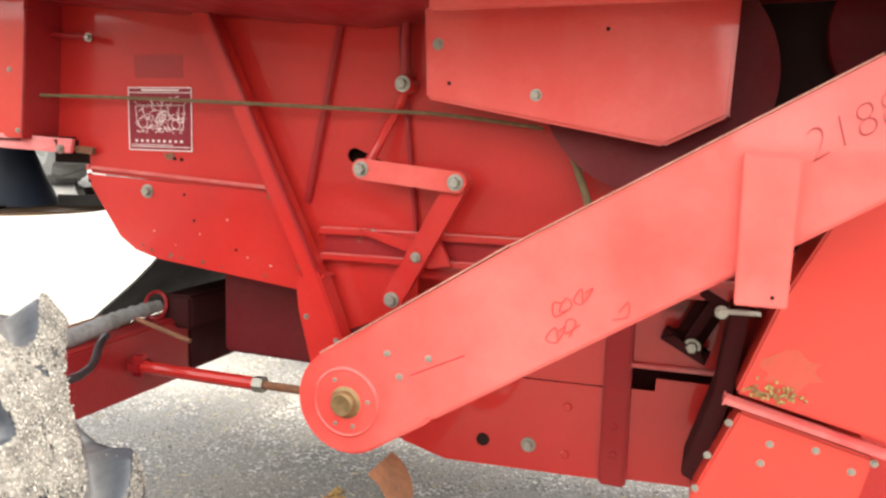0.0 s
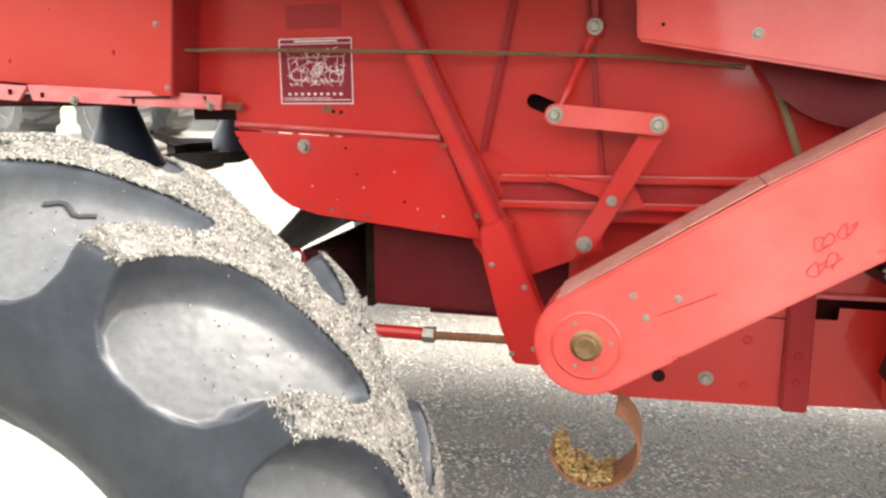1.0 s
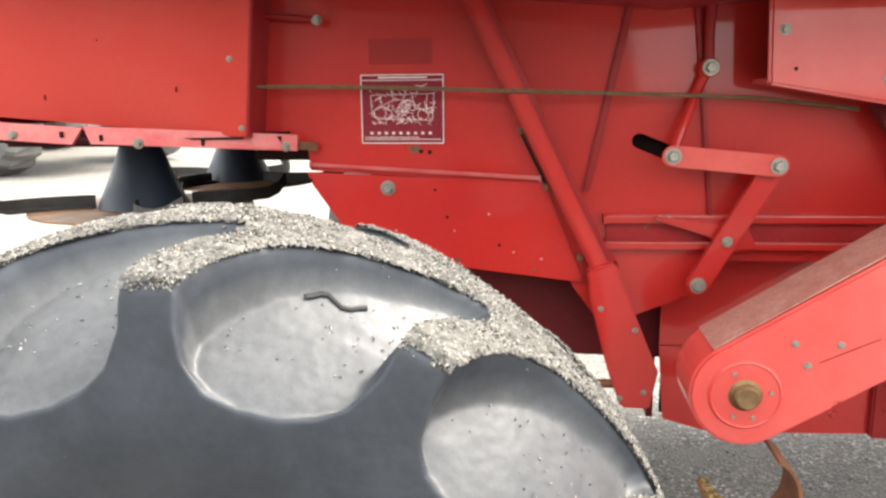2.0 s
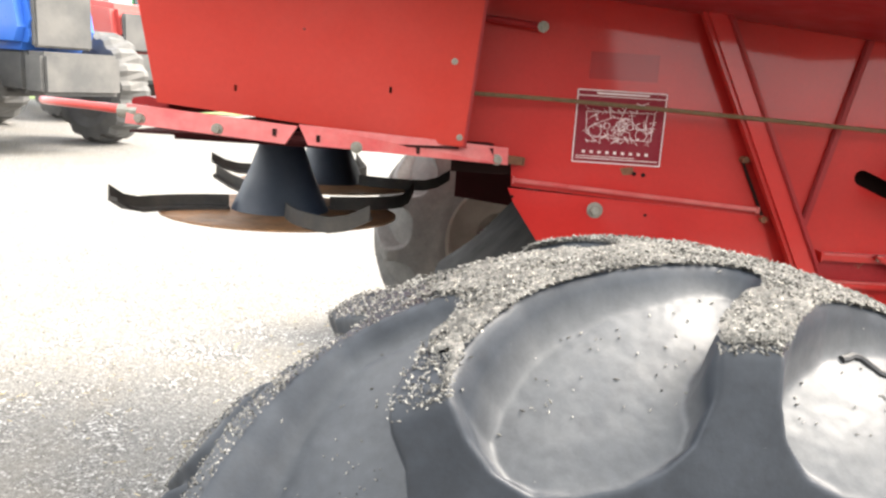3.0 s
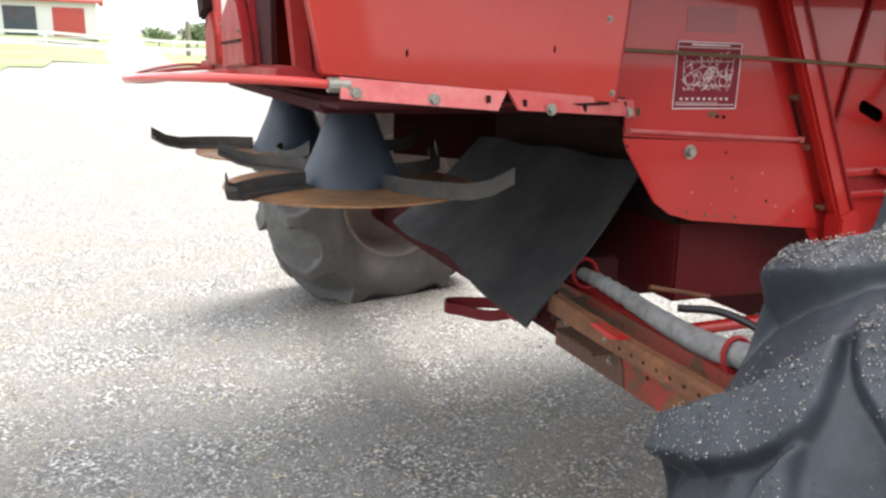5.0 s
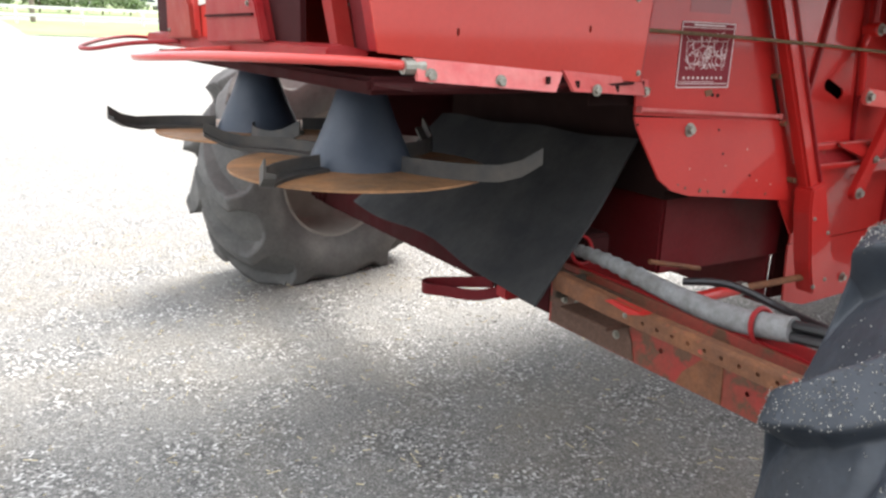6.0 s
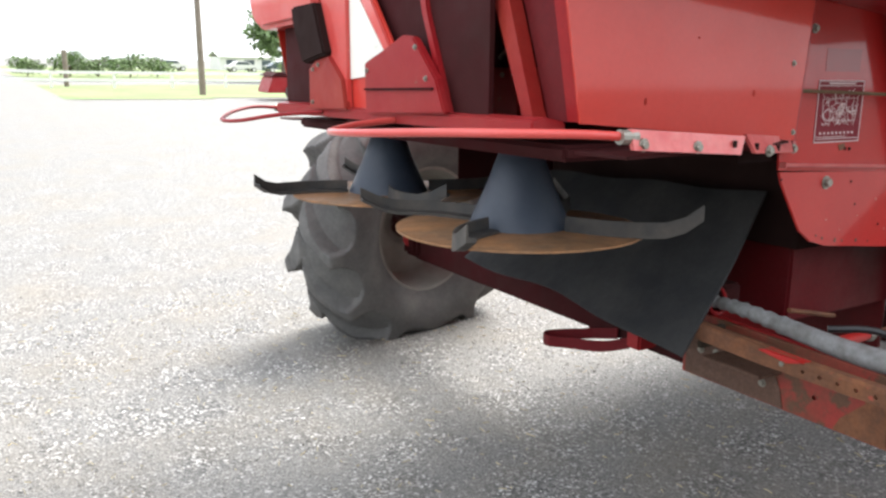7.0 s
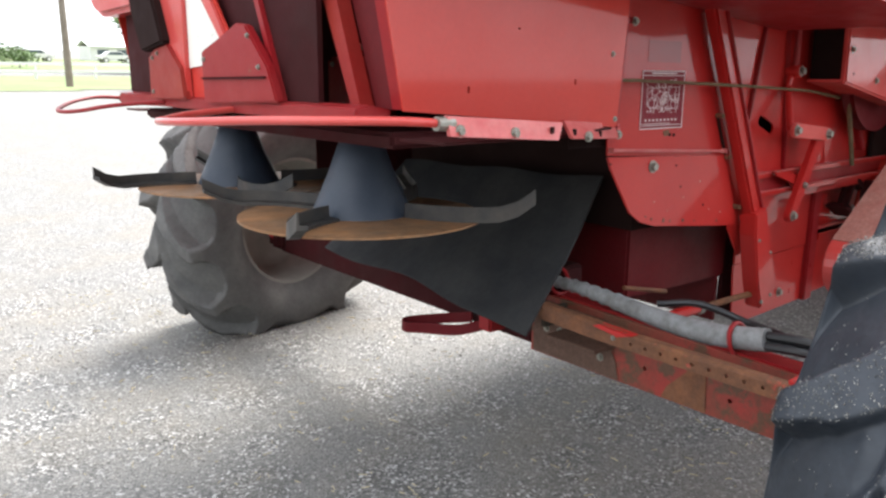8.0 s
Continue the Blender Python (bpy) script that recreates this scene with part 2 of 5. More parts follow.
def smooth_line(points, steps=6):
    """A soft curve through points."""
    p = [Vector(q) for q in points]
    p = [2 * p[0] - p[1]] + p + [2 * p[-1] - p[-2]]
    out = []
    for i in range(1, len(p) - 2):
        for k in range(steps):
            t = k / steps
            out.append(0.5 * (2 * p[i] + (p[i + 1] - p[i - 1]) * t + (2 * p[i - 1] - 5 * p[i] + 4 * p[i + 1] - p[i + 2]) * t * t
                              + (3 * p[i] - p[i - 1] - 3 * p[i + 1] + p[i + 2]) * t ** 3))
    return out + [p[-2]]


def tube(points, r, n=10, bm=None, radii=None):
    """A round tube along points, closed at both ends."""
    bm = bm or bmesh.new()
    p = [Vector(q) for q in points]
    rings = []
    side = None
    for i, q in enumerate(p):
        d = (p[min(i + 1, len(p) - 1)] - p[max(i - 1, 0)]).normalized()
        if side is None:
            side = d.orthogonal().normalized()
        side = (side - d * side.dot(d)).normalized()
        up = d.cross(side)
        rr = radii[i] if radii else r
        rings.append([bm.verts.new(q + rr * (math.cos(a) * side + math.sin(a) * up)) for a in (2 * math.pi * k / n for k in range(n))])
    for a, b in zip(rings, rings[1:]):
        for k in range(n):
            bm.faces.new((a[k], a[(k + 1) % n], b[(k + 1) % n], b[k]))
    bm.faces.new(rings[0])
    bm.faces.new(rings[-1])
    return bm


def bar(p, q, wide, thick, bev=0.003, up=(0, 1, 0)):
    """A flat bar with rounded corners from p to q, its thickness along up."""
    p, q, up = Vector(p), Vector(q), Vector(up)
    d = (q - p).normalized()
    side = d.cross(up).normalized()
    up = side.cross(d)
    bm = bmesh.new()
    bmesh.ops.create_cube(bm, size=1)
    for v in bm.verts:
        x, y, z = v.co
        v.co = p + d * ((x + 0.5) * (q - p).length) + side * (y * wide) + up * (z * thick)
    return bevel(bm, bev, 2) if bev else bm


def ended_bar(p, q, wide, y0, y1, bev=0.002):
    """A flat link with round ends, lying upright between y0 and y1."""
    a = math.degrees(math.atan2(q[1] - p[1], q[0] - p[0]))
    return plate(arc(p[0], p[1], wide / 2, a + 90, a + 270, 8) + arc(q[0], q[1], wide / 2, a - 90, a + 90, 8), 'y', y0, y1, bev)


def spin(profile, n=48, axis='y', around=(0, 0, 0)):
    """A turned body: (along, radius) points spun round an axis."""
    bm = bmesh.new()
    rings = []
    for a, r in profile:
        ring = []
        for k in range(n):
            c, s = math.cos(2 * math.pi * k / n), math.sin(2 * math.pi * k / n)
            co = {'y': (r * c, a, r * s), 'z': (r * c, r * s, a), 'x': (a, r * c, r * s)}[axis]
            ring.append(bm.verts.new((co[0] + around[0], co[1] + around[1], co[2] + around[2])))
        rings.append(ring)
    for a, b in zip(rings, rings[1:]):
        for k in range(n):
            bm.faces.new((a[k], a[(k + 1) % n], b[(k + 1) % n], b[k]))
    bm.faces.new(rings[0])
    bm.faces.new(rings[-1])
    return bm


def bolt_mesh(r, h, washer):
    """A hexagon head on a washer, facing -y."""
    bm = spin([(0.002, r * 1.5), (-washer, r * 1.5), (-washer, r * 1.0)], 16)
    hexa = spin([(0, r), (-washer - h * 0.85, r), (-washer - h, r * 0.86)], 6)
    me = bpy.data.meshes.new("head")
    hexa.to_mesh(me)
    hexa.free()
    bm.from_mesh(me)
    return finish("bolt", bm, ZINC)


BOLT, RIVET, BIG_BOLT = bolt_mesh(0.0095, 0.008, 0.002), bolt_mesh(0.0055, 0.005, 0.0012), bolt_mesh(0.0145, 0.014, 0.003)


def bolt(parent, x, y, z, mesh=None, turn=0.0, m=None):
    ob = new("bolt", mesh or BOLT)
    ob.parent = parent
    ob.matrix_basis = m if m else pose(x, y, z, 0, turn, 0)
    if parent.type == 'EMPTY':
        ob.matrix_parent_inverse = parent.matrix_basis.inverted()
    return ob


# ---- the combine harvester: sides, body and guards ----
MID = 3.07                      # the machine's middle line
SIDE = 2.28                     # outer face of the side sheets
combine = thing("combine_harvester", (-0.9, MID, 0), "dusty red combine harvester with a grey chaff spreader, standing on gravel", "combine harvester")

# side sheets: rear part, middle part with the slotted hole, front part
part("side_sheet", plate([(-1.62, 1.318), (-1.458, 1.305), (-1.452, 1.232), (-0.78, 1.195), (-0.66, 1.17), (-0.545, 1.74), (-0.40, 2.75), (-1.62, 2.75)], 'y', SIDE, SIDE + 0.006), RED, combine, "upper rear side sheet in worn red paint")
part("side_sheet", holed([(-0.60, 0.78), (-0.316, 0.90), (-0.316, 1.10), (-0.392, 1.74), (-0.25, 2.75), (-0.392, 2.75), (-0.538, 1.74), (-0.655, 1.19), (-0.80, 1.19), (-0.69, 0.90)],
     [slot_hole(-0.478, 1.300, 0.085, 0.042, -22)], 'y', SIDE + 0.004, SIDE + 0.010), RED, combine, "side sheet with a slotted hole for the sieve arm")
part("side_sheet", plate([(-0.314, 0.98), (1.6, 1.0), (1.6, 2.75), (-0.245, 2.75), (-0.388, 1.74)], 'y', SIDE + 0.010, SIDE + 0.016), RED, combine)
# black sheet gives the slot its darkness
part("recess_shade", box((-0.60, SIDE + 0.07, 1.20), (-0.36, SIDE + 0.10, 1.40)), BLACK, combine, "black sheet painting in the shade behind the slotted hole")
# far sheet: only its inside shows, so its red is darkened for shade
part("side_sheet", plate([(-1.62, 1.0), (1.6, 0.66), (1.6, 2.75), (-1.62, 2.75)], 'y', 2 * MID - SIDE - 0.006, 2 * MID - SIDE), DARK_SHADED_RED, combine)

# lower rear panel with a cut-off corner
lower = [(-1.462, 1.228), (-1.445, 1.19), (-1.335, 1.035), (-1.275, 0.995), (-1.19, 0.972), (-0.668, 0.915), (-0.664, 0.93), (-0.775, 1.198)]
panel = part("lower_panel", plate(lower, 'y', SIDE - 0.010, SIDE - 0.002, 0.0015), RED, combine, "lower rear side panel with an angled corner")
part("lower_panel", plate(lower, 'y', 2 * MID - SIDE + 0.002, 2 * MID - SIDE + 0.010), DARK_SHADED_RED, combine)
# black sheet in place of the shade under the hood
part("ceiling_shade", box((-1.62, 2.30, 1.26), (-1.10, 2 * MID - 2.30, 1.33)), BLACK, combine, "black sheet painting in the shade above the deflector")
bolt(panel, -1.222, SIDE - 0.010, 1.183, BIG_BOLT)
for x, z in ((-1.085, 1.178), (-1.448, 1.205), (-1.05, 1.1), (-0.9, 1.02)):
    part("hole", spin([(SIDE - 0.0115, 0.0045), (SIDE - 0.010, 0.0045)], 10, 'y', (x, 0, z)), BLACK, panel)
part("panel_rib", bar((-1.45, SIDE - 0.010, 1.250), (-0.785, SIDE - 0.010, 1.213), 0.010, 0.018, 0.004), PINK_EDGE, combine, "folded stiffening lip in a paler red")
part("panel_clip", bar((-1.475, SIDE - 0.03, 1.306), (-1.43, SIDE - 0.014, 1.302), 0.014, 0.014, 0.004), RUST, combine, "small rusty spring clip")
# black strip drawn where the gap beside the brace looks dark
part("panel_edge", bar((-0.845, SIDE - 0.006, 1.345), (-0.765, SIDE - 0.006, 1.185), 0.007, 0.010, 0.001), BLACK, combine, "black strip standing in for the dark gap beside the brace")
for x, z in ((-0.842, 1.345), (-0.772, 1.19), (-0.672, 0.99)):
    part("spring_pin", tube([(x, SIDE - 0.03, z), (x, SIDE, z)], 0.009, 10), RUST, combine)
for x, z in ((-1.125, 1.287), (-1.10, 1.285)):
    part("plug", spin([(SIDE - 0.003, 0.006), (SIDE, 0.006)], 10, 'y', (x, 0, z)), BLACK, combine)
part("mud_patch", plate([(-1.165, 1.30), (-1.13, 1.305), (-1.125, 1.285), (-1.155, 1.282)], 'y', SIDE - 0.002, SIDE), RUST, combine, "patch of dried brown dirt")

# chipped paint and dried dirt on the lower side
rc = random.Random(17)
def speckle(cx, cz, r, n=7):
    return [(cx + r * rc.uniform(0.5, 1.2) * math.cos(2 * math.pi * k / n), cz + r * rc.uniform(0.5, 1.3) * math.sin(2 * math.pi * k / n)) for k in range(n)]
for x, z in ((-1.03, 1.06), (-0.93, 1.11), (-1.12, 1.02), (-0.86, 1.0), (-1.2, 1.06), (-0.78, 0.98)):
    part("paint_chip", plate(speckle(x, z, rc.uniform(0.002, 0.0045)), 'y', SIDE - 0.0112, SIDE - 0.0101), CHIP, panel)
for x, z in ((-1.14, 0.985), (-1.10, 0.982), (-1.21, 1.0), (-1.02, 0.975), (-0.95, 0.966), (-1.245, 1.012), (-0.80, 0.95)):
    part("dirt_spot", plate(speckle(x, z, rc.uniform(0.004, 0.009)), 'y', SIDE - 0.0112, SIDE - 0.0101), GREASE, panel)

# folded seams on the side; duller red paints in their shadow line
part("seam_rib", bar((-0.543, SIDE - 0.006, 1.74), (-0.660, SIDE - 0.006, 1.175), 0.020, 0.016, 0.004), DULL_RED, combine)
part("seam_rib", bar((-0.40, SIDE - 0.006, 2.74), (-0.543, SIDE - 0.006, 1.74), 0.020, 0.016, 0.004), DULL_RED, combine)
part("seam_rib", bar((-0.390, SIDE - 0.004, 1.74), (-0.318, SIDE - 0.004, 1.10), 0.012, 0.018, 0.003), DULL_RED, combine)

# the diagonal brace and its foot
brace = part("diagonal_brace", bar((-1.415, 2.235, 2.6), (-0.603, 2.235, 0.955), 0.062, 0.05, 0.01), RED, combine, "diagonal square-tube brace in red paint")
# duller red lip paints in the dark groove along the brace
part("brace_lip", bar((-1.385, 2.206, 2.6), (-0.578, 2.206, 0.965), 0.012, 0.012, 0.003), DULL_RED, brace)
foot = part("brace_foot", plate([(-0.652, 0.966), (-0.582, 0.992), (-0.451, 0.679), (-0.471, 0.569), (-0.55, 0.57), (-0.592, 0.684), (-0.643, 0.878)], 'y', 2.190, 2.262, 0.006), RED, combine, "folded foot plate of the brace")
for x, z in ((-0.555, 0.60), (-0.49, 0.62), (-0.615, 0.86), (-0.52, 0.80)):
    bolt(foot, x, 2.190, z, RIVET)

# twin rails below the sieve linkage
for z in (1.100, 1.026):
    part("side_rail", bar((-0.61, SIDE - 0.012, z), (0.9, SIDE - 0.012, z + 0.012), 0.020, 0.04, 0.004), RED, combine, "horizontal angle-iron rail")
# thin pink bars paint the highlight on the rails' top edges
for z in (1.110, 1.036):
    part("rail_highlight", bar((-0.60, SIDE - 0.031, z), (0.9, SIDE - 0.031, z + 0.012), 0.004, 0.006, 0), PINK_EDGE, combine, "pale highlight painted along the top edge of the rail")
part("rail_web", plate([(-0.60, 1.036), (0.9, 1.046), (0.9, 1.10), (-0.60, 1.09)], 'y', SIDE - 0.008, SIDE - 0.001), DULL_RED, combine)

# sieve linkage
part("link_rod", tube([(-0.349, 2.262, 1.509), (-0.375, 2.262, 1.45), (-0.442, 2.20, 1.282)], 0.014, 10), RED, combine, "thin curved link rod")
rocker = part("rocker_link", ended_bar((-0.442, 1.282), (-0.176, 1.257), 0.056, 2.172, 2.186), FADED, combine, "horizontal link with a bolt at each end")
bolt(rocker, -0.442, 2.172, 1.282, BIG_BOLT, 12)
bolt(rocker, -0.176, 2.172, 1.257, BIG_BOLT, 40)
arm = part("swing_arm", ended_bar((-0.176, 1.257), (-0.357, 0.931), 0.058, 2.196, 2.222), RED, combine, "slanted swing arm of the sieve drive")
bolt(arm, -0.357, 2.196, 0.931, BIG_BOLT, 25)
gusset = part("gusset", plate([(-0.475, 1.116), (-0.30, 1.095), (-0.235, 1.098), (-0.20, 1.03), (-0.27, 1.018), (-0.33, 1.06), (-0.46, 1.10)], 'y', 2.226, 2.246, 0.003), RED, combine, "triangular pivot bracket")
bolt(gusset, -0.288, 2.192, 1.053, BOLT)
bolt(gusset, -0.461, 2.236, 1.108, RIVET)
bolt(gusset, -0.435, 2.236, 1.108, RIVET)
pivot = part("pivot_boss", spin([(2.225, 0.022), (2.232, 0.026), (SIDE, 0.026)], 20, 'y', (-0.349, 0, 1.509)), RED, combine)
bolt(pivot, -0.349, 2.226, 1.509, BIG_BOLT)
part("link_rod", tube([(-0.349, 2.25, 1.509), (-0.352, 2.25, 1.62), (-0.345, 2.25, 1.78)], 0.013, 10), DULL_RED, combine)

# upper drive guard, beam and pulleys behind it
guard = part("upper_guard", plate([(-0.235, 1.463), (0.335, 1.361), (0.469, 1.429), (0.48, 1.78), (-0.25, 1.78)], 'y', 2.10, 2.125, 0.008), FADED, combine, "box-shaped upper belt guard with a slanted lower edge")
for x, z in ((0.041, 1.473), (-0.206, 1.593)):
    bolt(guard, x, 2.10, z, BOLT)
for x, z in ((-0.175, 1.50), (0.2, 1.62)):
    part("hole", spin([(2.0985, 0.005), (2.10, 0.005)], 10, 'y', (x, 0, z)), BLACK, guard)
part("guard_lip", bar((-0.235, 2.19, 1.472), (0.335, 2.19, 1.370), 0.008, 0.13, 0.002), FADED, guard)
part("guard_lip", bar((0.335, 2.19, 1.370), (0.469, 2.19, 1.436), 0.008, 0.13, 0.002), FADED, guard)
# black fill: the shade inside the guard is put into its colour
part("guard_inside_shade", plate([(-0.19, 1.475), (0.335, 1.385), (0.45, 1.44), (0.46, 1.78), (-0.20, 1.78)], 'y', 2.127, 2.268), BLACK, guard, "black fill painting in the shade inside the open belt guard")
# black sheet paints the deep shade of the bay
part("bay_shade", box((0.47, 2.255, 1.10), (1.5, 2.275, 1.9)), BLACK, combine, "black sheet painting in the shade behind the guards")
for cx, cz, r in ((0.30, 1.52, 0.27), (0.86, 1.62, 0.20)):
    # pulley red is darkened for the deep shade behind the guard
    pulley = part("pulley", spin([(2.20, r * 0.2), (2.20, r * 0.86), (2.19, r), (2.215, r * 0.94), (2.24, r), (2.245, r * 0.9), (2.245, 0.02)], 48, 'y', (cx, 0, cz)), DEEP_RED, combine, "grooved red belt pulley", True)
    part("hub", spin([(2.17, 0.03), (2.165, 0.04), (2.21, 0.05)], 20, 'y', (cx, 0, cz)), RUST, pulley)
part("drive_belt", tube([(0.02, 2.225, 1.62), (0.08, 2.225, 1.42), (0.20, 2.225, 1.10)], 0.010, 8), CORD, combine, "worn greenish drive belt")
part("pulley_bracket", bar((0.16, 2.25, 1.42), (0.33, 2.25, 1.17), 0.03, 0.03, 0.004), DULL_RED, combine)

# the long slanted guard over the lower drive
A0, A1 = 40.0, 0.0
outline = arc(-0.311, 0.762, 0.125, 128, 300, 14) + [(-0.118, 0.735), (-0.112, 0.748), (-0.095, 0.752), (0.495, 1.119), (1.35, 1.66), (1.25, 1.85), (0.715, 1.527), (0.056, 1.142)]
long_guard = part("long_drive_guard", plate(outline, 'y', 1.835, 2.02, 0.007), FADED, combine, "long slanted belt guard in faded red paint")
cover = part("bearing_boss", spin([(1.812, 0.0005), (1.810, 0.014), (1.808, 0.024), (1.812, 0.028), (1.826, 0.030), (1.835, 0.042)], 24, 'y', (-0.311, 0, 0.762)), BRASS, long_guard, "greasy bronze bearing end", True)
part("lip", spin([(1.832, 0.075), (1.829, 0.078), (1.832, 0.082), (1.836, 0.084)], 32, 'y', (-0.311, 0, 0.762)), FADED, long_guard)
for a in (118, 8, 245, 290):
    bolt(long_guard, -0.311 + 0.057 * math.cos(radians(a)), 1.834, 0.762 + 0.057 * math.sin(radians(a)), RIVET)
for x, z in ((-0.210, 0.888), (-0.112, 0.888), (-0.18, 0.838)):
    bolt(long_guard, x, 1.834, z, RIVET)
part("dusty_top", bar((-0.385, 1.93, 0.866), (0.053, 1.93, 1.1465), 0.004, 0.17, 0), TOP_DUST, long_guard, "dust lying along the top of the guard")
part("dusty_top", bar((0.056, 1.93, 1.1465), (0.713, 1.93, 1.530), 0.004, 0.17, 0), TOP_DUST, long_guard)
part("dusty_top", bar((0.716, 1.93, 1.531), (1.25, 1.93, 1.854), 0.004, 0.17, 0), TOP_DUST, long_guard)
part("top_beam", plate([(-0.18, 1.650), (0.45, 1.654), (0.50, 1.664), (1.5, 1.664), (1.5, 1.70), (-0.18, 1.68)], 'y', 1.96, 1.985, 0.004), FADED, combine, "horizontal beam above the belt guard")
strap = part("guard_strap", plate([(0.497, 1.352), (0.597, 1.345), (0.592, 1.070), (0.500, 1.070)], 'y', 1.812, 1.836, 0.003), FADED, combine, "upright cover strap over the guard")
part("hole", spin([(1.8105, 0.004), (1.812, 0.004)], 10, 'y', (0.565, 0, 1.09)), BLACK, strap)

# handwritten figure on the guard and scrawled marks below it
def written(text, size, place, turn, parent):
    cu = bpy.data.curves.new("writing", 'FONT')
    cu.body, cu.size, cu.shear, cu.offset = text, size, 0.25, -0.0026
    tmp = bpy.data.objects.new("writing", cu)
    me = bpy.data.meshes.new_from_object(tmp)
    me.materials.clear()
    me.materials.append(INK)
    bpy.data.objects.remove(tmp)
    ob = new("writing", me)
    ob.parent = parent
    ob.matrix_basis = pose(*place, 90, 0, 0) @ pose(0, 0, 0, 0, 0, turn)
    return ob
written("2188", 0.085, (0.610, 1.8335, 1.335), 30, long_guard)
rw = random.Random(9)
for cx, cz, n in ((0.165, 1.025, 7), (0.205, 1.050, 6), (0.155, 0.965, 6), (0.185, 0.990, 5), (0.29, 1.03, 4)):
    curl = [(cx + 0.016 * math.cos(k * 1.7 + n) + 0.004 * k + rw.uniform(-0.004, 0.004), 1.8335, cz + 0.020 * math.sin(k * 1.9 + n) + 0.002 * k) for k in range(n)]
    part("pen_mark", tube(smooth_line(curl, 4), 0.0013, 5), PEN, long_guard)
part("scratch", bar((-0.155, 1.8345, 0.845), (-0.03, 1.8345, 0.905), 0.002, 0.0012, 0), DULL_RED, long_guard)

# lower front side: panels, post, slot
low = part("lower_side_sheet", plate([(-0.40, 0.455), (-0.26, 0.418), (0.199, 0.432), (0.199, 0.70), (-0.42, 0.69)], 'y', 2.40, 2.408), RED, combine, "lower side sheet with a dusty edge")
part("lower_side_sheet", plate([(-0.42, 0.695), (0.199, 0.705), (0.199, 1.05), (-0.42, 1.0)], 'y', 2.396, 2.404), RED, combine)
part("lower_side_sheet", plate([(0.27, 0.445), (1.5, 0.50), (1.5, 0.74), (0.336, 0.742), (0.334, 0.706), (0.27, 0.705)], 'y', 2.40, 2.408), RED, combine)
part("lower_side_sheet", plate([(0.27, 0.772), (1.5, 0.78), (1.5, 1.1), (0.27, 1.1)], 'y', 2.40, 2.408), RED, combine)
part("sheet_lip", bar((0.27, 2.392, 0.776), (1.4, 2.392, 0.784), 0.012, 0.02, 0.003), PINK_EDGE, combine)
post = part("upright_post", box((0.199, 2.375, 0.428), (0.272, 2.43, 1.08), 0.006), DULL_RED, combine, "upright channel post")
for z in (0.52, 0.60):
    part("dimple", spin([(2.372, 0.008), (2.375, 0.011)], 14, 'y', (0.235, 0, z)), DULL_RED, post)
# dark sheet paints the shade seen through the slot
part("lower_bay_shade", box((-0.4, 2.46, 0.45), (1.5, 2.48, 1.1)), DARK_SHADED_RED, combine, "dark sheet painting in the shade inside the lower body")
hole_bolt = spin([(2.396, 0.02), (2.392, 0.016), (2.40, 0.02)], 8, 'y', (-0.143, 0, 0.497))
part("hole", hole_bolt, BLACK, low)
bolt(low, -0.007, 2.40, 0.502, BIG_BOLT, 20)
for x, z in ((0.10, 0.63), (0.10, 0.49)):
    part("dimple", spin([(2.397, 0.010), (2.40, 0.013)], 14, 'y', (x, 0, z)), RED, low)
shaft = part("idler_bracket", bar((0.40, 2.34, 0.85), (0.48, 2.34, 1.0), 0.075, 0.05, 0.025), DARK_SHADED_RED, combine, "dark idler bracket below the guard")
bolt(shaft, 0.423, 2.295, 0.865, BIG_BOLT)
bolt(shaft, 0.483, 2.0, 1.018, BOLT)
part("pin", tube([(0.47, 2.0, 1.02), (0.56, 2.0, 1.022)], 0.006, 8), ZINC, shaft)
# the shadow beside the elevator is put into this plate's colour
part("chain_cover", plate([(0.42, 0.60), (0.48, 0.80), (0.505, 1.0), (0.545, 1.0), (0.52, 0.80), (0.46, 0.58)], 'y', 2.12, 2.30, 0.004), DARK_SHADED_RED, combine, "edge of the elevator cover, painted dark for the shadow there")

# elevator housing with its rounded boot
el = part("elevator_housing", plate([(0.523, 0.835), (0.85, 0.76), (1.25, 1.60), (0.95, 1.75), (0.60, 1.05)], 'y', 2.04, 2.34, 0.006), ORANGE, combine, "slanted grain elevator housing in bright red paint")
boot = part("elevator_boot", plate(arc(0.600, 0.555, 0.158, 165, 330, 14) + [(0.765, 0.58), (0.80, 0.735), (0.535, 0.80)], 'y', 2.03, 2.34, 0.006), ORANGE, combine, "rounded elevator boot with a bolted flange")
part("flange", bar((0.500, 2.03, 0.825), (0.86, 2.03, 0.738), 0.012, 0.05, 0.003), PINK_EDGE, boot)
part("bearing_boss", spin([(1.99, 0.022), (1.988, 0.026), (2.012, 0.027), (2.028, 0.034), (2.03, 0.05)], 20, 'y', (0.600, 0, 0.560)), BRASS, boot, "greasy bronze bearing end", True)
for x, z in ((0.476, 0.69), (0.455, 0.61), (0.445, 0.555), (0.60, 0.735), (0.585, 0.69), (0.69, 0.735), (0.515, 0.77), (0.76, 0.70), (0.75, 0.62), (0.74, 0.53), (0.80, 0.725)):
    bolt(boot, x, 2.03, z, RIVET)
for z in (0.60, 0.44):
    part("rod", tube([(0.62, 2.02, z), (0.625, 2.02, z - 0.03)], 0.005, 8), ZINC, boot)
rp = random.Random(31)
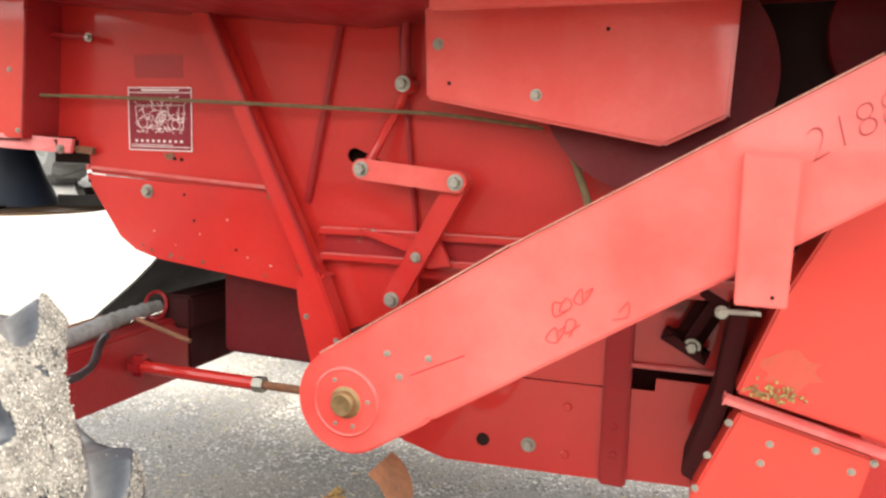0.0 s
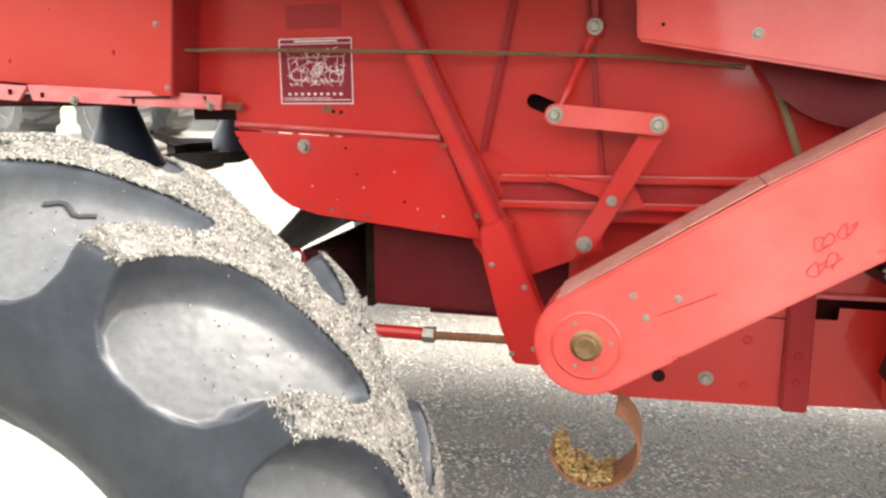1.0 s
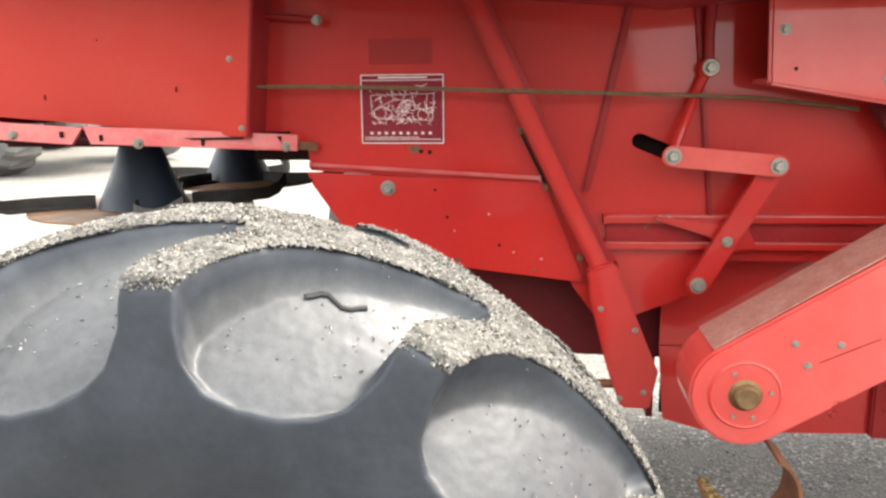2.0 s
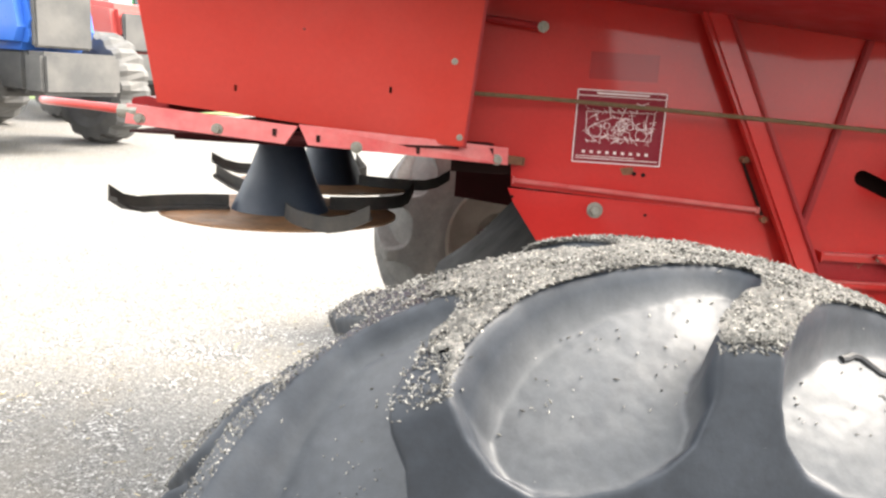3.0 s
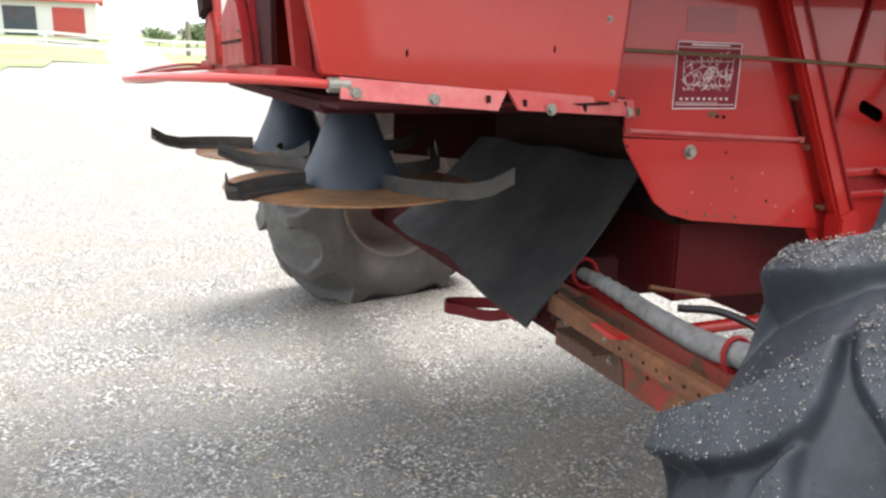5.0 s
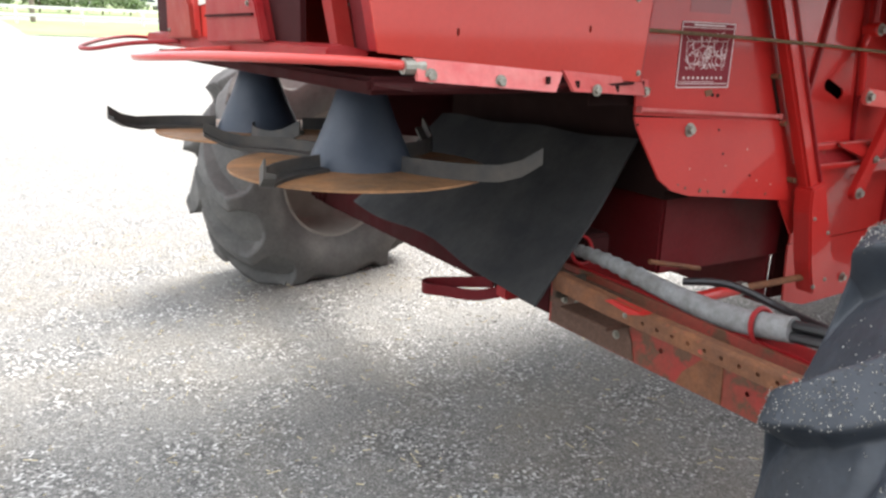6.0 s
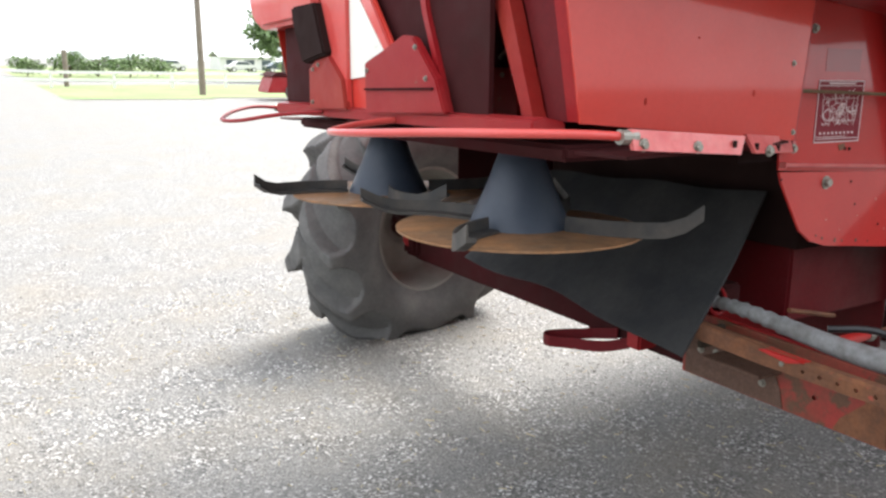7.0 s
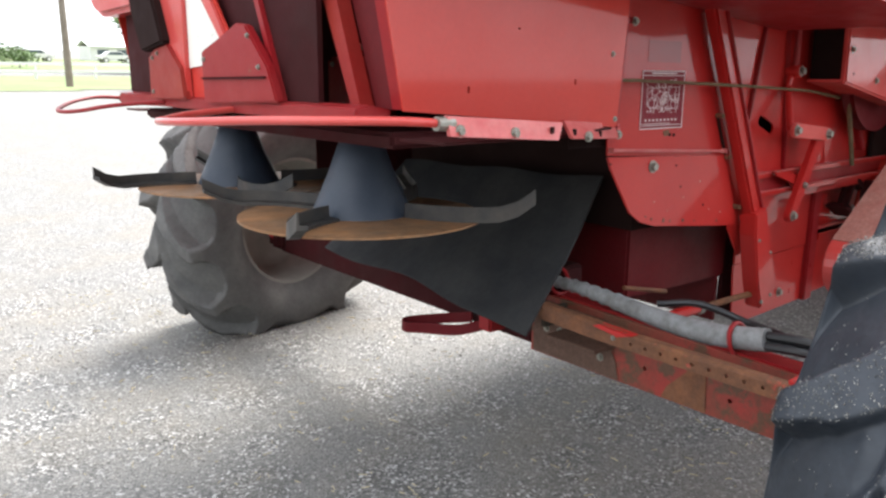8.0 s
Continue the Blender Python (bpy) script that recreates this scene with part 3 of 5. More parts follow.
def blot(cx, cz, r, n=14):
    return [(cx + r * rp.uniform(0.6, 1.15) * math.cos(2 * math.pi * k / n), cz + 0.6 * r * rp.uniform(0.6, 1.15) * math.sin(2 * math.pi * k / n)) for k in range(n)]
part("stain", plate(blot(0.63, 0.90, 0.075), 'y', 2.0385, 2.0396), STAIN, el, "brown stain on the paint")
bits = bmesh.new()
for k in range(60):
    c = Vector((rp.gauss(0.60, 0.03), 2.036, 0.835 - 0.2 * rp.gauss(0, 0.03) + abs(rp.gauss(0, 0.012))))
    bmesh.ops.create_cube(bits, size=1, matrix=Matrix.Translation(c) @ Euler((rp.random() * 6, rp.random() * 6, 0)).to_matrix().to_4x4() @ Matrix.Diagonal((0.008, 0.005, 0.004, 1)))
part("grain_bits", bits, GRAIN, el, "bits of grain caught on the flange")

# cut-open auger tube end with spilt grain
trough = bmesh.new()
ring = arc(-0.285, 0.525, 0.108, 62, -165, 26)
inner = arc(-0.285, 0.525, 0.101, 62, -165, 26)
slab(trough, ring + inner[::-1], 'y', 1.80, 1.93)
part("auger_tube_end", trough, RUST, combine, "rusty cut-open auger tube end", True)
grain = bmesh.new()
rg = random.Random(5)
for k in range(420):
    a = radians(rg.uniform(-165, -62))
    c = Vector((-0.285 + (0.099 - rg.random() ** 2 * 0.022) * math.cos(a), rg.uniform(1.80, 1.93), 0.525 + (0.099 - rg.random() ** 2 * 0.022) * math.sin(a)))
    bmesh.ops.create_cube(grain, size=1, matrix=Matrix.Translation(c) @ Euler((rg.random() * 6, rg.random() * 6, 0)).to_matrix().to_4x4() @ Matrix.Diagonal((0.010, 0.006, 0.004, 1)))
bmesh.ops.transform(grain, matrix=LEAN, verts=grain.verts)
tagged(new("spilt_grain", finish("spilt_grain", grain, GRAIN)), "golden grain spilt in the rusty auger tube end", "grain", kind="stuff")

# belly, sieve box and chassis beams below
# black block paints the unlit inside of the body
part("inner_body_shade", box((-1.15, 2.40, 0.93), (1.5, 2 * MID - 2.40, 1.32)), BLACK, combine, "black block painting in the shade inside the rear body")
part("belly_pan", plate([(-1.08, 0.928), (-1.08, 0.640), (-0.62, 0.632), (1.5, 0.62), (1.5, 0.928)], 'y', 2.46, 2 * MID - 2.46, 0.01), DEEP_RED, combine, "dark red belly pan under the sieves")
part("upper_ledge", plate([(-1.54, 1.751), (-0.45, 1.655), (-0.2, 1.675), (1.6, 1.70), (1.6, 1.85), (-1.52, 1.90)], 'y', 1.68, 1.70, 0.006), RED, combine, "overhanging lower edge of the upper side shield")
# shade put into the underside's colour: duller red than the other faces
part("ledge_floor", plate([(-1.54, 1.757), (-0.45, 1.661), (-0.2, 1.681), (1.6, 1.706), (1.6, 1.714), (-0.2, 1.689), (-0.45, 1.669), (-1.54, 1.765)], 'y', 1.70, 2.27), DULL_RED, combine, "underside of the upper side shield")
part("ledge_roof", plate([(-1.52, 1.90), (1.6, 1.85), (1.6, 1.858), (-1.52, 1.908)], 'y', 1.68, 2.27), RED, combine)
# unseen overhang, added so the hood side darkens towards its top
part("hood_shade_ledge", plate([(-2.44, 1.83), (-1.56, 1.79), (-1.54, 1.93), (-2.46, 1.97)], 'y', 1.84, 2.135, 0.02), HOOD_RED, combine, "unseen folded ledge above the hood side, added to shade it")
part("roof_sheet", box((-1.62, SIDE, 2.75), (1.6, 2 * MID - SIDE, 2.77)), RED, combine)
# unseen upper body, its height set by the shade it casts
part("unseen_grain_tank", plate([(2.28, 2.772), (2 * MID - 2.28, 2.772), (2 * MID - 2.15, 3.02), (2.15, 3.02)], 'x', -1.3, 1.62, 0.02), RED, combine, "unseen grain tank above the body, added for its shade")
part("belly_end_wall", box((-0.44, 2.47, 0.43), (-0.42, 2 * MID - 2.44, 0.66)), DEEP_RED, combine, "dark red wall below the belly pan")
# added sheet: covers bright ground with shade-dark red
part("pan_skirt", plate([(-1.17, 0.34), (-0.40, 0.34), (-0.40, 0.80), (-1.17, 0.80)], 'y', 3.40, 3.41), DEEP_RED, combine, "added skirt below the belly pan, its red darkened for shade")
# unseen box, added to block the sun in front of the sides
part("unseen_front_body", box((1.605, SIDE + 0.02, 0.30), (4.2, 2 * MID - SIDE - 0.02, 2.95), 0.03), RED, combine, "unseen front body of the machine, added for its shade")

# tie rod and steering parts
tie = part("tie_rod", tube([(-1.30, 2.29, 0.605), (-0.83, 2.291, 0.604)], 0.021, 12), RED, combine, "red tie rod with a threaded end")
part("threaded_end", tube([(-0.84, 2.291, 0.603), (-0.50, 2.22, 0.632)], 0.013, 10), RUST, tie)
part("lock_nut", spin([(-0.850, 0.026), (-0.815, 0.026)], 6, 'x', (0, 2.291, 0.604)), ZINC, tie)
part("tie_rod_bracket", box((-1.325, 2.255, 0.575), (-1.25, 2.325, 0.642), 0.02), DULL_RED, combine)

# weathered cord along the side
part("cord", tube(smooth_line([(-1.60, 2.20, 1.472), (-1.30, 2.232, 1.468), (-0.80, 2.20, 1.452), (-0.35, 2.235, 1.436), (-0.20, 2.24, 1.427), (0.03, 2.24, 1.40)], 5), 0.0055, 8), CORD, combine, "weathered greenish cord stretched along the side")
part("latch_rod", tube([(-1.60, 2.245, 1.668), (-1.43, 2.245, 1.653), (-1.40, 2.245, 1.650)], 0.009, 10), DULL_RED, combine)
bolt(combine, -1.405, 2.236, 1.650, BOLT)
part("square_patch", plate([(-1.27, 1.60), (-1.09, 1.60), (-1.09, 1.53), (-1.27, 1.53)], 'y', SIDE - 0.0008, SIDE), PATCH_RED, combine, "square of darker red on the side sheet")

# diagram decal: frame, title bar and line drawing
decal = part("decal", plate([(-1.297, 1.309), (-1.058, 1.309), (-1.058, 1.503), (-1.297, 1.503)], 'y', SIDE - 0.0014, SIDE - 0.0002), MAROON, combine, "maroon diagram sticker with a white line drawing")
def stroke(x0, z0, x1, z1, w=0.0015):
    """A white line on the sticker, in its own units from 0 to 1."""
    a = (-1.297 + 0.239 * x0, SIDE - 0.0021, 1.309 + 0.194 * z0)
    b = (-1.297 + 0.239 * x1, SIDE - 0.0021, 1.309 + 0.194 * z1)
    part("stroke", bar(a, b, w, 0.0011, 0), DECAL_WHITE, decal)
for q in ((0.01, 0.01, 0.99, 0.01, 0.003), (0.01, 0.99, 0.99, 0.99, 0.003), (0.01, 0.01, 0.01, 0.99, 0.003), (0.99, 0.01, 0.99, 0.99, 0.003), (0.01, 0.915, 0.99, 0.915, 0.0022), (0.22, 0.953, 0.80, 0.953, 0.0045), (0.04, 0.065, 0.96, 0.065, 0.0022), (0.04, 0.095, 0.70, 0.095, 0.0018)):
    stroke(*q)
for k in range(9):
    stroke(0.11 + 0.088 * k, 0.155, 0.145 + 0.088 * k, 0.155, 0.007)
for q in ((0.12, 0.70, 0.88, 0.72), (0.12, 0.70, 0.14, 0.40), (0.88, 0.72, 0.86, 0.34), (0.14, 0.40, 0.30, 0.36), (0.20, 0.52, 0.42, 0.64), (0.42, 0.64, 0.60, 0.62), (0.60, 0.62, 0.82, 0.42), (0.30, 0.36, 0.86, 0.34),
          (0.62, 0.70, 0.66, 0.50), (0.80, 0.70, 0.78, 0.50), (0.66, 0.50, 0.78, 0.50), (0.22, 0.68, 0.26, 0.58), (0.36, 0.80, 0.40, 0.62), (0.56, 0.80, 0.50, 0.60), (0.72, 0.82, 0.80, 0.86), (0.66, 0.84, 0.86, 0.80),
          (0.46, 0.55, 0.54, 0.40), (0.40, 0.48, 0.58, 0.46), (0.44, 0.42, 0.56, 0.54), (0.50, 0.58, 0.50, 0.30), (0.34, 0.42, 0.40, 0.32), (0.62, 0.42, 0.66, 0.30)):
    stroke(*q)
rd = random.Random(21)
for k in range(90):
    x, z = rd.uniform(0.12, 0.88), rd.uniform(0.27, 0.72)
    a, l = rd.choice((0.1, 0.5, 1.57, 2.3, 2.9)), rd.uniform(0.02, 0.10)
    stroke(x, z, min(0.9, max(0.1, x + l * math.cos(a))), min(0.80, max(0.25, z + 1.2 * l * math.sin(a))), rd.choice((0.0010, 0.0014, 0.0022)))
for cx, cz, r in ((0.23, 0.44, 0.075), (0.75, 0.42, 0.065), (0.50, 0.48, 0.06), (0.36, 0.52, 0.035), (0.62, 0.52, 0.035)):
    for k in range(10):
        a, b = 2 * math.pi * k / 10, 2 * math.pi * (k + 1) / 10
        stroke(cx + r * math.cos(a), cz + 1.2 * r * math.sin(a), cx + r * math.cos(b), cz + 1.2 * r * math.sin(b))


# ---- rear wheels: lugged tyres on pale rims ----
STEER, NEAR_Z, FAR_Z = 5.0, 0.538, 0.605
COUNT, PITCH = 13, 360.0 / 13
INNER = PITCH / 2 + 3.5         # how far the inner row of lugs runs ahead
PER_DEG = 0.0131                # metres along the tread for each degree
# half section over the lugs, from the middle of the tread to the bead: metres from the middle, radius
HULL = [(0.0, 0.768), (0.05, 0.768), (0.10, 0.765), (0.15, 0.758), (0.19, 0.747), (0.228, 0.732), (0.238, 0.720), (0.244, 0.695), (0.252, 0.65), (0.260, 0.605),
        (0.268, 0.56), (0.270, 0.52), (0.264, 0.48), (0.250, 0.44), (0.228, 0.41), (0.212, 0.39), (0.195, 0.37)]
HULL_V = [0.0]
for p0, p1 in zip(HULL, HULL[1:]):
    HULL_V.append(HULL_V[-1] + math.hypot(p1[0] - p0[0], p1[1] - p0[1]))
V_SHOULDER, V_WALL, V_END = HULL_V[6], HULL_V[8], HULL_V[-1]
HULL_AX, HULL_R = [p[0] for p in HULL], [p[1] for p in HULL]


def v_of(ax=None, r=None):
    """Length along the section for a place on the tread or a radius on the side."""
    return float(np.interp(ax, HULL_AX[:7], HULL_V[:7])) if r is None else float(np.interp(-r, [-q for q in HULL_R[6:]], HULL_V[6:]))


# one scoop between two lugs, in degrees ahead of a lug's end and lengths along the section
SCOOP = [(2.9, v_of(0.233)), (5.0, v_of(0.19)), (8.0, v_of(0.15)), (10.5, v_of(0.12)), (14.0, v_of(0.095)), (18.0, v_of(0.076)), (23.0, v_of(0.060)), (28.0, v_of(0.043)),
         (31.0, v_of(0.038)), (32.4, v_of(0.046)), (32.8, v_of(0.068)), (32.2, v_of(0.098)), (31.0, v_of(0.122)), (28.4, v_of(0.155)), (25.3, v_of(0.20)), (24.2, v_of(0.234)),
         (24.0, v_of(r=0.68)), (22.3, v_of(r=0.632)), (19.5, v_of(r=0.606)), (15.5, v_of(r=0.588)), (10.5, v_of(r=0.588)), (6.5, v_of(r=0.604)), (3.9, v_of(r=0.64)), (3.0, v_of(r=0.68))]
# the same scoop where no chaff is packed between the lugs: it reaches past the middle line, round the nose of the opposite lug
CLEAN = [(2.9, v_of(0.233)), (5.3, v_of(0.19)), (8.2, v_of(0.155)), (11.0, v_of(0.12)), (14.0, v_of(0.09)), (17.0, v_of(0.068)), (20.2, v_of(0.044)), (23.4, v_of(0.022)),
         (27.0, v_of(0.012)), (31.0, v_of(0.010)), (35.0, -0.006), (39.0, -0.024), (40.6, -0.012), (37.6, v_of(0.012)), (35.0, v_of(0.042)), (33.4, v_of(0.072))] + SCOOP[11:]
# on the inner side the far wall of a scoop stands a little nearer
CLEAN_IN = [(u - (2.2 if 12 <= k <= 17 else 0) + {19: 1.7, 20: 2.2, 21: 2.0}.get(k, 0.0), v) for k, (u, v) in enumerate(CLEAN)]
CLEAN_IN[:4] = [(u + more, v) for (u, v), more in zip(CLEAN, (1.8, 1.6, 1.2, 0.5))]
# the floor of the scoops below it: lengths along the section, metres from the middle, radius
FLOOR_V = [0.0, v_of(0.06), v_of(0.10), v_of(0.14), v_of(0.18), v_of(0.21), V_SHOULDER, v_of(r=0.68), v_of(r=0.64), v_of(r=0.61), v_of(r=0.584)]
FLOOR_AX = [0.0, 0.062, 0.100, 0.136, 0.166, 0.188, 0.206, 0.222, 0.238, 0.249, 0.2615]
FLOOR_R = [0.738, 0.730, 0.710, 0.690, 0.670, 0.653, 0.638, 0.625, 0.609, 0.597, 0.583]


def scoop_distance(u, v, outline):
    """How far each point of two equal arrays lies inside a scoop (above 0) or on a lug (below 0), in metres."""
    best = np.full(u.shape, -1.0)
    for shift in (-PITCH, 0.0, PITCH):
        x, inside, near = (u - shift) * PER_DEG, np.zeros(u.shape, bool), np.full(u.shape, 9.0)
        for (ua, va), (ub, vb) in zip(outline, outline[1:] + outline[:1]):
            ax_, bx = ua * PER_DEG, ub * PER_DEG
            dx, dv = bx - ax_, vb - va
            t = np.clip(((x - ax_) * dx + (v - va) * dv) / (dx * dx + dv * dv), 0, 1)
            near = np.minimum(near, np.hypot(x - ax_ - t * dx, v - va - t * dv))
            if va != vb:
                inside ^= ((va > v) != (vb > v)) & (x < ax_ + (v - va) / (vb - va) * dx)
        best = np.maximum(best, np.where(inside, near, -near))
    return best


def tread(a, start, v):
    """The tyre's surface at a degrees from the top and length v (below 0 on the outer side): place across, radius, share of scoop, and metres inside the scoop."""
    side = np.where(v > 0, 1.0, -1.0)
    u, across = np.mod(a - start - np.where(v > 0, INNER, 0), PITCH), np.mod(a - start - np.where(v > 0, 0, INNER), PITCH)
    v = np.abs(v)
    packed = np.interp((a + 180) % 360 - 180, [-33, -24, 70, 90], [0.0, 1.0, 1.0, 0.0])
    d = packed * scoop_distance(u, v, SCOOP) + (1 - packed) * np.where(side > 0, np.maximum(scoop_distance(u, v, CLEAN_IN), scoop_distance(across, -v, CLEAN)), np.maximum(scoop_distance(u, v, CLEAN), scoop_distance(across, -v, CLEAN_IN)))
    soft = np.interp(v, [0, V_SHOULDER, V_WALL, v_of(r=0.60)], [0.017, 0.017, 0.012, 0.007])
    t = np.clip((d + 0.003) / soft, 0, 1)
    t = np.where(t < 0.25, 2 * t * t, t - 0.125) / 0.875
    m = (1 - (1 - t) ** 2.2) * (v < v_of(r=0.57))
    ax, r = np.interp(v, HULL_V, HULL_AX), np.interp(v, HULL_V, HULL_R)
    r = r + 0.017 * (1 - packed) * (side > 0) * np.interp(v, [v_of(0.13), v_of(0.20), V_SHOULDER, v_of(r=0.68)], [0.0, 1.0, 1.0, 0.0])
    return side * (ax + m * (np.interp(v, FLOOR_V, FLOOR_AX) - ax)), r + m * (np.interp(v, FLOOR_V, FLOOR_R) - r), m, d


def tyre_meshes(axle_z, start, n, rows, paint, grow):
    """The whole surface as one carcass mesh (floor of the scoops and side walls) and one mesh for each lug."""
    dense = v_of(r=0.572)
    vs = np.concatenate([np.linspace(0, dense, rows), np.linspace(dense, V_END, rows // 4)[1:]])
    total = n * COUNT
    ang = np.radians(start + np.arange(total) * PITCH / n)
    vs = np.concatenate([-vs[:0:-1], vs])
    A, V = np.meshgrid(np.degrees(ang), vs)
    AX, R, share, D = tread(A, start, V)
    for k in range(2 if n > 50 else 0):
        AX, R = [0.5 * q + 0.25 * (np.roll(q, 1, 1) + np.roll(q, -1, 1)) for q in (AX, R)]
        AX, R = [np.concatenate([q[:1], 0.5 * q[1:-1] + 0.25 * (q[2:] + q[:-2]), q[-1:]]) for q in (AX, R)]
    R = R + grow * np.clip((R - 0.37) / 0.2, 0, 1)
    co = np.stack([R * np.sin(ang), AX, R * np.cos(ang)], 2)
    wear = np.array([[noise.noise(Vector(p) * 22) * 0.0016 + noise.noise(Vector(p) * 70) * 0.0007 for p in row] for row in co])
    co[:, :, 0] += wear * np.sin(ang)
    co[:, :, 2] += wear * np.cos(ang)
    co[:, :, 2] = np.maximum(co[:, :, 2], 0.004 - axle_z)
    along = np.roll(co, -1, 1) - np.roll(co, 1, 1)
    across = np.concatenate([co[1:2] - co[:1], co[2:] - co[:-2], co[-1:] - co[-2:-1]])
    nor = np.cross(across, along)
    nor /= np.linalg.norm(nor, axis=2, keepdims=True) + 1e-9
    if (nor[len(vs) // 2] * co[len(vs) // 2]).sum() < 0:
        nor = -nor
    groups = {}
    deg = np.degrees(ang) - start
    for i in range(len(vs) - 1):
        v = (vs[i] + vs[i + 1]) / 2
        side = -1 if v < 0 else 1
        for k in range(total):
            k2 = (k + 1) % total
            m = (share[i][k] + share[i][k2] + share[i + 1][k] + share[i + 1][k2]) / 4
            if abs(v) < V_WALL and m < 0.93:
                # which lug: its end at the shoulder lies at 0, its nose about a pitch ahead in the middle
                lead = np.interp(abs(v), [0, 0.06, 0.12, 0.18, 0.25, 0.3], [19.0, 13.0, 9.0, 4.0, 0.5, 0.0])
                key = (side, int(round((deg[k] - lead - (INNER if side > 0 else 0)) / PITCH)) % COUNT)
            else:
                key = "body"
            groups.setdefault(key, []).append((i * total + k, i * total + k2, (i + 1) * total + k2, (i + 1) * total + k))
    # pale scoop tone drops to a quarter towards the rear
    rear_fade = np.interp((np.degrees(ang) + 180) % 360 - 180, [-70, -35, -12], [0.25, 0.5, 1.0])
    flat, fn, dust = co.reshape(-1, 3), nor.reshape(-1, 3), (share * rear_fade).ravel()

    def made(name, faces):
        used = np.unique(np.array(faces))
        back = np.zeros(len(flat), int)
        back[used] = np.arange(len(used))
        me = bpy.data.meshes.new(name)
        me.from_pydata(flat[used].tolist(), [], back[np.array(faces)].tolist())
        me.attributes.new("dust", 'FLOAT', 'POINT').data.foreach_set("value", dust[used].astype(np.float32))
        me.materials.append(paint)
        me.shade_smooth()
        me.normals_split_custom_set_from_vertices(fn[used].tolist())
        return me
    return made("tyre", groups["body"]), [made("lug", f) for key, f in groups.items() if key != "body"]


def rear_wheel(x, y, z, steer, start, outer, label, n, rows, grow):
    """A wheel whose outer dish faces outer (-1 or 1 along its own y)."""
    s = outer
    bm = spin([(s * 0.195, 0.356), (s * 0.201, 0.378), (s * 0.194, 0.383), (s * 0.17, 0.358), (s * 0.08, 0.350), (-s * 0.17, 0.356), (-s * 0.198, 0.378), (-s * 0.193, 0.356), (-s * 0.03, 0.345),
               (s * 0.02, 0.31), (s * 0.03, 0.20), (s * 0.06, 0.13), (s * 0.06, 0.0005), (s * 0.075, 0.0005), (s * 0.075, 0.13), (s * 0.045, 0.21), (s * 0.035, 0.31), (s * 0.06, 0.365)], 64)
    wheel = new("rear_wheel", finish("rear_wheel", bm, RIM if s < 0 else FAR_RIM, True))
    wheel.parent = combine
    wheel.matrix_parent_inverse = combine.matrix_basis.inverted()
    wheel.matrix_basis = LEAN.inverted() @ pose(x, y, z, 0, 0, steer)
    tagged(wheel, label)
    body, lugs = tyre_meshes(z, start, n, rows, RUBBER if s < 0 else HAZED_DUSTY, grow)
    t = new("tyre", body)
    t.parent = wheel
    tagged(t, "worn black tyre with dusty scoops between its lugs")
    for me in lugs:
        l = new("lug", me)
        l.parent = wheel
    hub = new("hub", finish("hub", spin([(s * 0.06, 0.09), (s * 0.13, 0.085), (s * 0.15, 0.06), (s * 0.15, 0.0005)], 28), DULL_RED if s < 0 else DARK_SHADED_RED, True))
    hub.parent = wheel
    for k in range(8):
        b = new("wheel_nut", BIG_BOLT)
        b.parent = wheel
        b.matrix_basis = pose(0.11 * math.cos(k * math.pi / 4), s * 0.078, 0.11 * math.sin(k * math.pi / 4), 0, 0, 0 if s < 0 else 180)
    return wheel


NEAR_PLACE, NEAR_START, GROW = (-1.303, 1.225, NEAR_Z), 1.4, 0.019
NEAR_AT = pose(*NEAR_PLACE, 0, 0, STEER)
NEAR = rear_wheel(*NEAR_PLACE, STEER, NEAR_START, -1, "pale rear wheel with a lugged tyre, turned a little", 84, 92, GROW)
rear_wheel(-1.335, 4.90, FAR_Z, 11.0, 14.0, 1, "pale rear wheel with a dusty lugged tyre, greyed for haze, beyond the axle", 28, 30, 0.0)


def on_wheel(ang, ax, r):
    return Vector((r * math.sin(ang), ax, r * math.cos(ang)))


def chaff_amount(a):
    """How thickly chaff lies on the lugs, by degrees from the top of the tyre."""
    return np.interp(a, [-110, -75, -40, -28, -14, 58, 72, 105], [0.015, 0.05, 0.10, 0.22, 1.0, 1.0, 0.6, 0.1])


